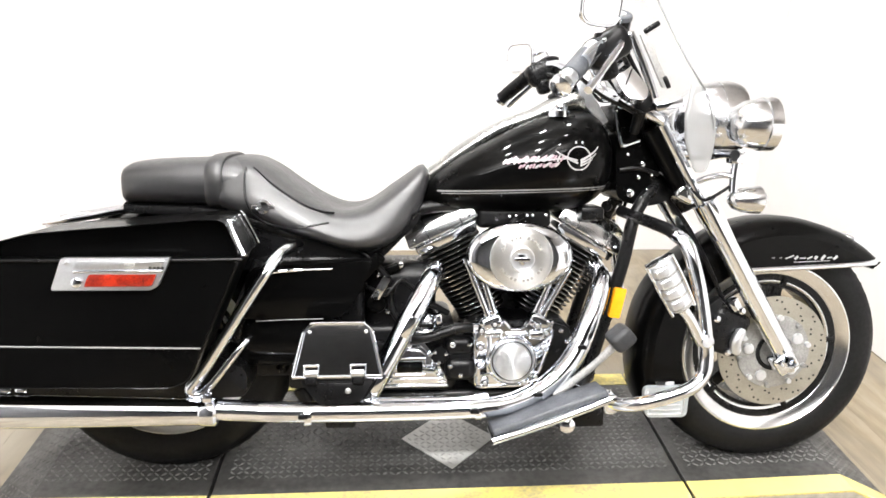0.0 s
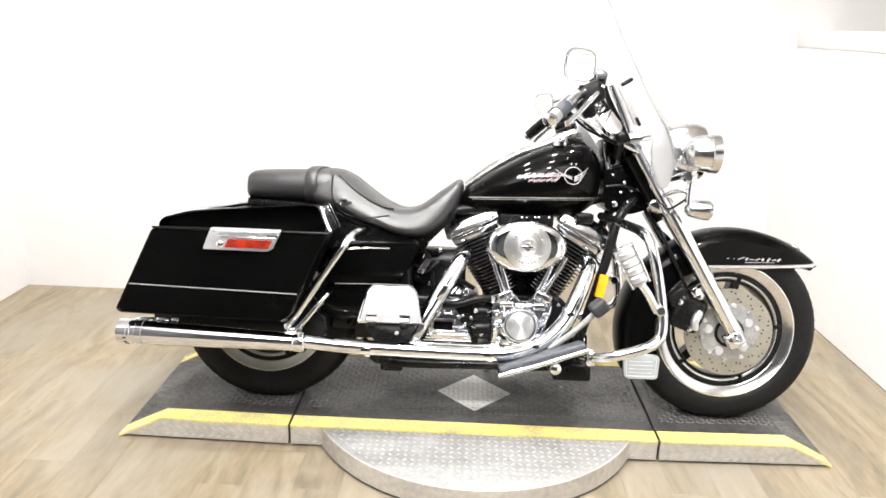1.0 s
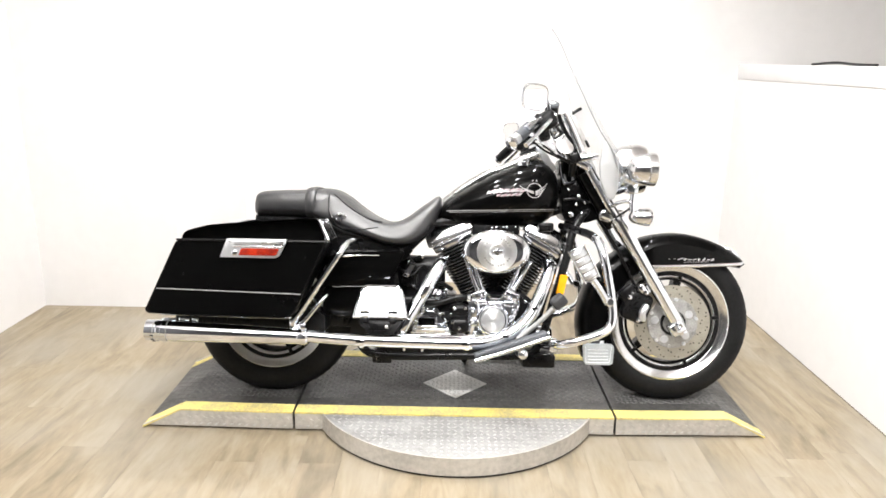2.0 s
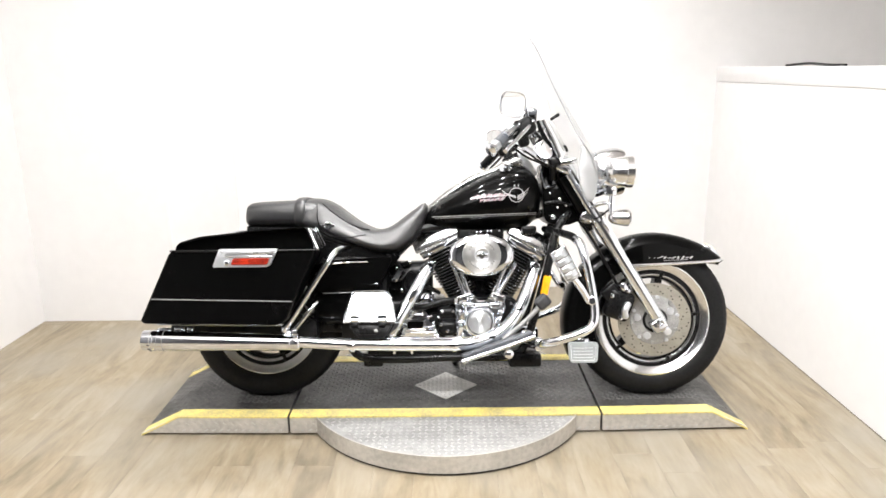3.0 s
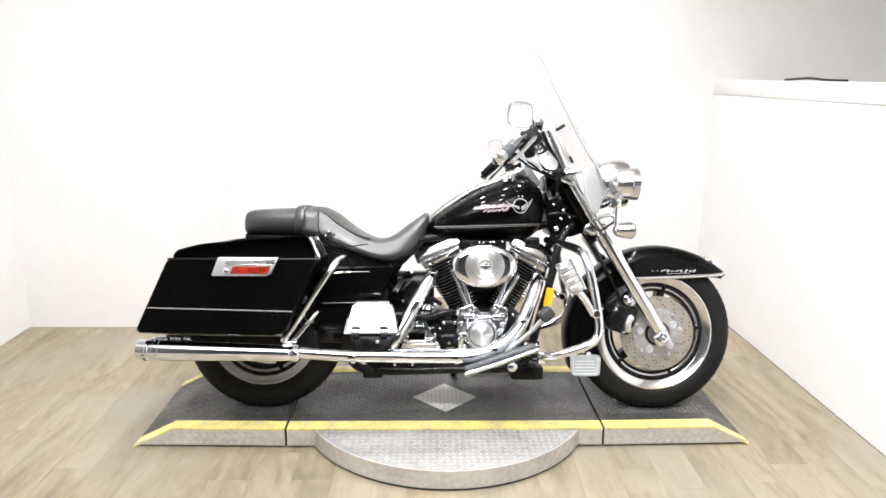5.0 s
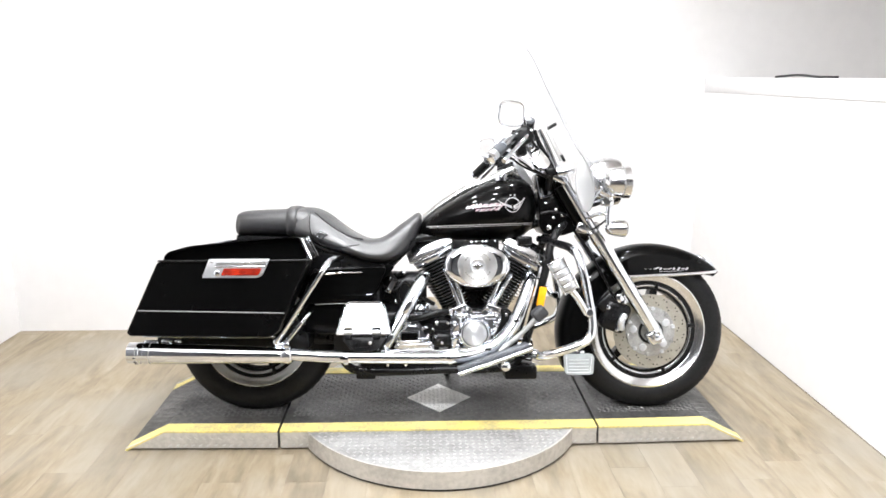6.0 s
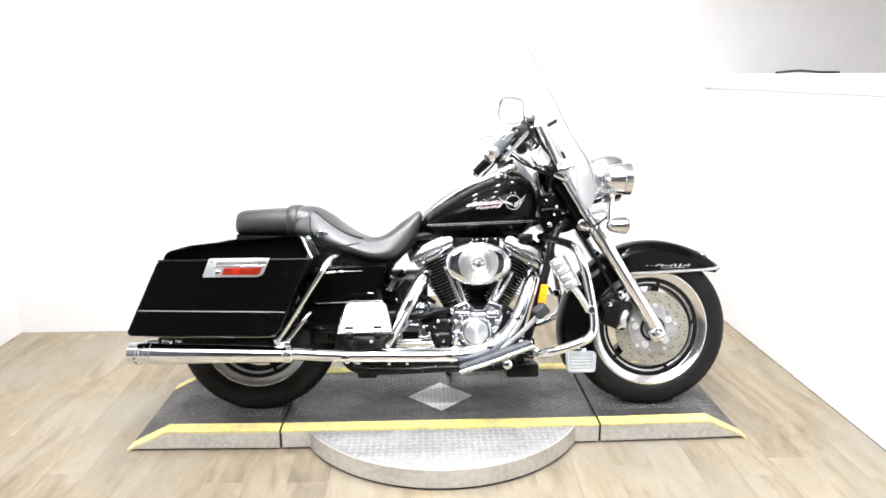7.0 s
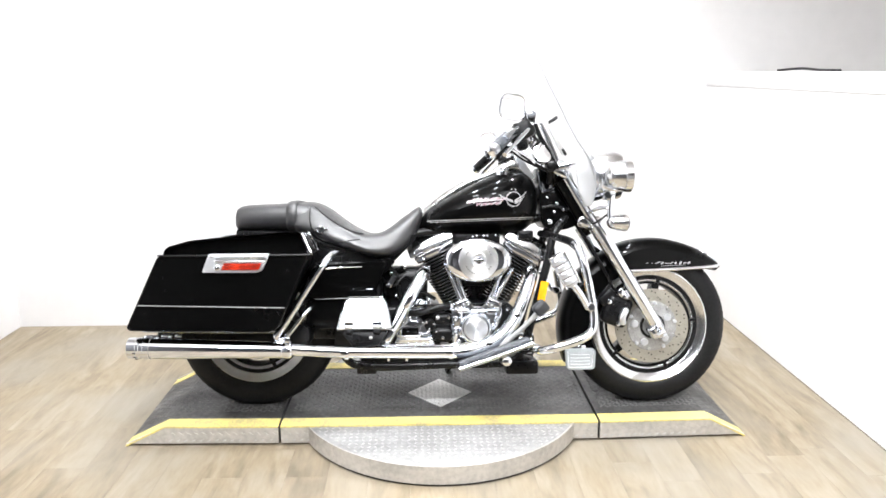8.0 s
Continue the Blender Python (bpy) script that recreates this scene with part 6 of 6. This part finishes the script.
part("orange_reflector", slab(rounded([(0.338, 0.512), (0.368, 0.509), (0.352, 0.433), (0.323, 0.437)], 0.004), -0.150, -0.136, 0.003), ORANGE, bike, "amber side reflector")

# engine guard
for side in (-1, 1):
    g = [(0.255, side * 0.13, 0.245), (0.29, side * 0.24, 0.258), (0.34, side * 0.315, 0.278), (0.440, side * 0.335, 0.312), (0.492, side * 0.325, 0.340), (0.506, side * 0.320, 0.385), (0.498, side * 0.318, 0.460), (0.480, side * 0.310, 0.560), (0.460, side * 0.285, 0.645), (0.446, side * 0.250, 0.668)]
    guard = part("engine_guard", tube(g, 0.0165, 6, 16), CHROME, bike, "bent chrome engine guard bar")
    part("guard_mount", tube([(0.447, side * 0.252, 0.667), (0.432, side * 0.22, 0.680), (0.398, side * 0.13, 0.694), (0.37, side * 0.06, 0.705)], [0.0165, 0.0155, 0.0145, 0.0145], 5, 14), BLACK, guard, "black mounting end of the bar")
    part("guard_clamp", box(0.300, side * 0.255, 0.262, 0.034, 0.05, 0.05, 0.010, 3), CHROME, guard)
    mp = Matrix.Translation((0.388, side * 0.372, 0.578)) @ Matrix.Rotation(radians(61), 4, "Y")
    peg = part("highway_peg", turned([(-0.066, 0.010), (-0.066, 0.022), (-0.060, 0.027), (0.052, 0.027), (0.058, 0.020), (0.062, 0.010)], (0, 0, 0), "x", 28), SATIN, bike, "chrome highway peg with bright pads and grey joints, folded against the guard", m=mp)
    for k in range(4):
        part("peg_pad", box(-0.046 + 0.027 * k, side * 0.018, -0.010, 0.021, 0.024, 0.030, 0.005, 3), SATIN, peg, "bright raised pad")
        part("peg_joint", tube([(-0.0345 + 0.027 * k, 0, 0), (-0.0305 + 0.027 * k, 0, 0)], 0.0278, 1, 24), CAST, peg, "grey joint between pads")
    for z in (-0.031, 0.029):
        part("peg_rail", tube([(-0.068, side * 0.010, z), (0.0, side * 0.012, z), (0.060, side * 0.010, z * 0.9)], 0.0040, 3, 8), CHROME, peg)
    part("peg_end", box(-0.067, side * 0.006, 0, 0.006, 0.026, 0.062, 0.002), CHROME, peg)
    part("peg_arm", tube([(0.055, 0, 0), (0.10, side * -0.01, 0.008), (0.165, side * -0.03, 0.012)], 0.013, 4, 12), CHROME, peg)
    part("peg_clamp", turned([(-0.03, 0.012), (-0.026, 0.017), (0.026, 0.017), (0.03, 0.012)], (0.165, side * -0.042, 0.022), "y", 20), CHROME, peg)

# parts hung further out sit lower on their brackets
for ob in bike.children:
    span = [v.co for v in ob.data.vertices]
    y_mid = (ob.matrix_basis @ (sum(span, Vector()) / len(span))).y
    ob.matrix_basis = Matrix.Translation((0, 0, 0.0035 - 0.052 * abs(y_mid))) @ ob.matrix_basis if abs(y_mid) > 0.07 else ob.matrix_basis

# ---- small things ----
rod = part("dark_bar", tube([(1.74, 0.97, 1.423), (1.745, 0.75, 1.432), (1.735, 0.55, 1.424), (1.74, 0.40, 1.4225)], 0.006, 6, 8), BLACK)
tagged(rod, "thin dark cable lying on the white wall cap", "cable")
for lx, ly in SPOTS:
    fix = new("ceiling_light")
    fix.location = (lx, ly, TOP)
    tagged(fix, "square white ceiling light fitting", "light", "ceiling lights")
    part("light_frame", box(0, 0, -0.025, 0.18, 0.18, 0.05, 0.006), WALL, fix)
    part("light_diffuser", box(0, 0, -0.052, 0.13, 0.13, 0.006, 0.002), GLOW, fix)

# body of the added fill lamps, out of view
fix = new("fill_fitting")
fix.location = (*FILL_AT, FILL_Z)
tagged(fix, "added unseen fill fitting that brightens ceiling and bay", "light")
part("light_frame", box(0, 0, 0, 2.9, 0.6, 0.06, 0.006), WALL, fix)
for x in (-1.3, 1.3):
    part("hanger", tube([(x, 0, 0.03), (x, 0, TOP - FILL_Z)], 0.004, 1, 8), CHROME, fix)

# ---- floor planks ----
W_PLANK, L_PLANK = 0.150, 1.22
me_plank = finish("plank", box(0, 0, -0.006, W_PLANK - 0.0003, L_PLANK - 0.0003, 0.012, 0.0003, 1), PLANK)
rng = random.Random(11)


def lay_row(x, y0, y1):
    """One row of planks from y0 to y1, the end ones sawn to length."""
    cut = y0 + rng.uniform(0.25, 1.0) * L_PLANK
    ends = [y0]
    while cut < y1 - 0.02:
        ends.append(cut)
        cut += L_PLANK
    ends.append(y1)
    for a, b in zip(ends, ends[1:]):
        ob = new("plank", me_plank)
        ob.location = (x, (a + b) / 2, 0)
        ob.scale = (1, (b - a) / L_PLANK, 1)
        ob.parent = floor


for i in range(39):
    x = LEFT + W_PLANK * (i + 0.5)
    lay_row(x, FRONT, DEEP - 0.003 if x + W_PLANK / 2 > -1.63 else BACK - 0.003)
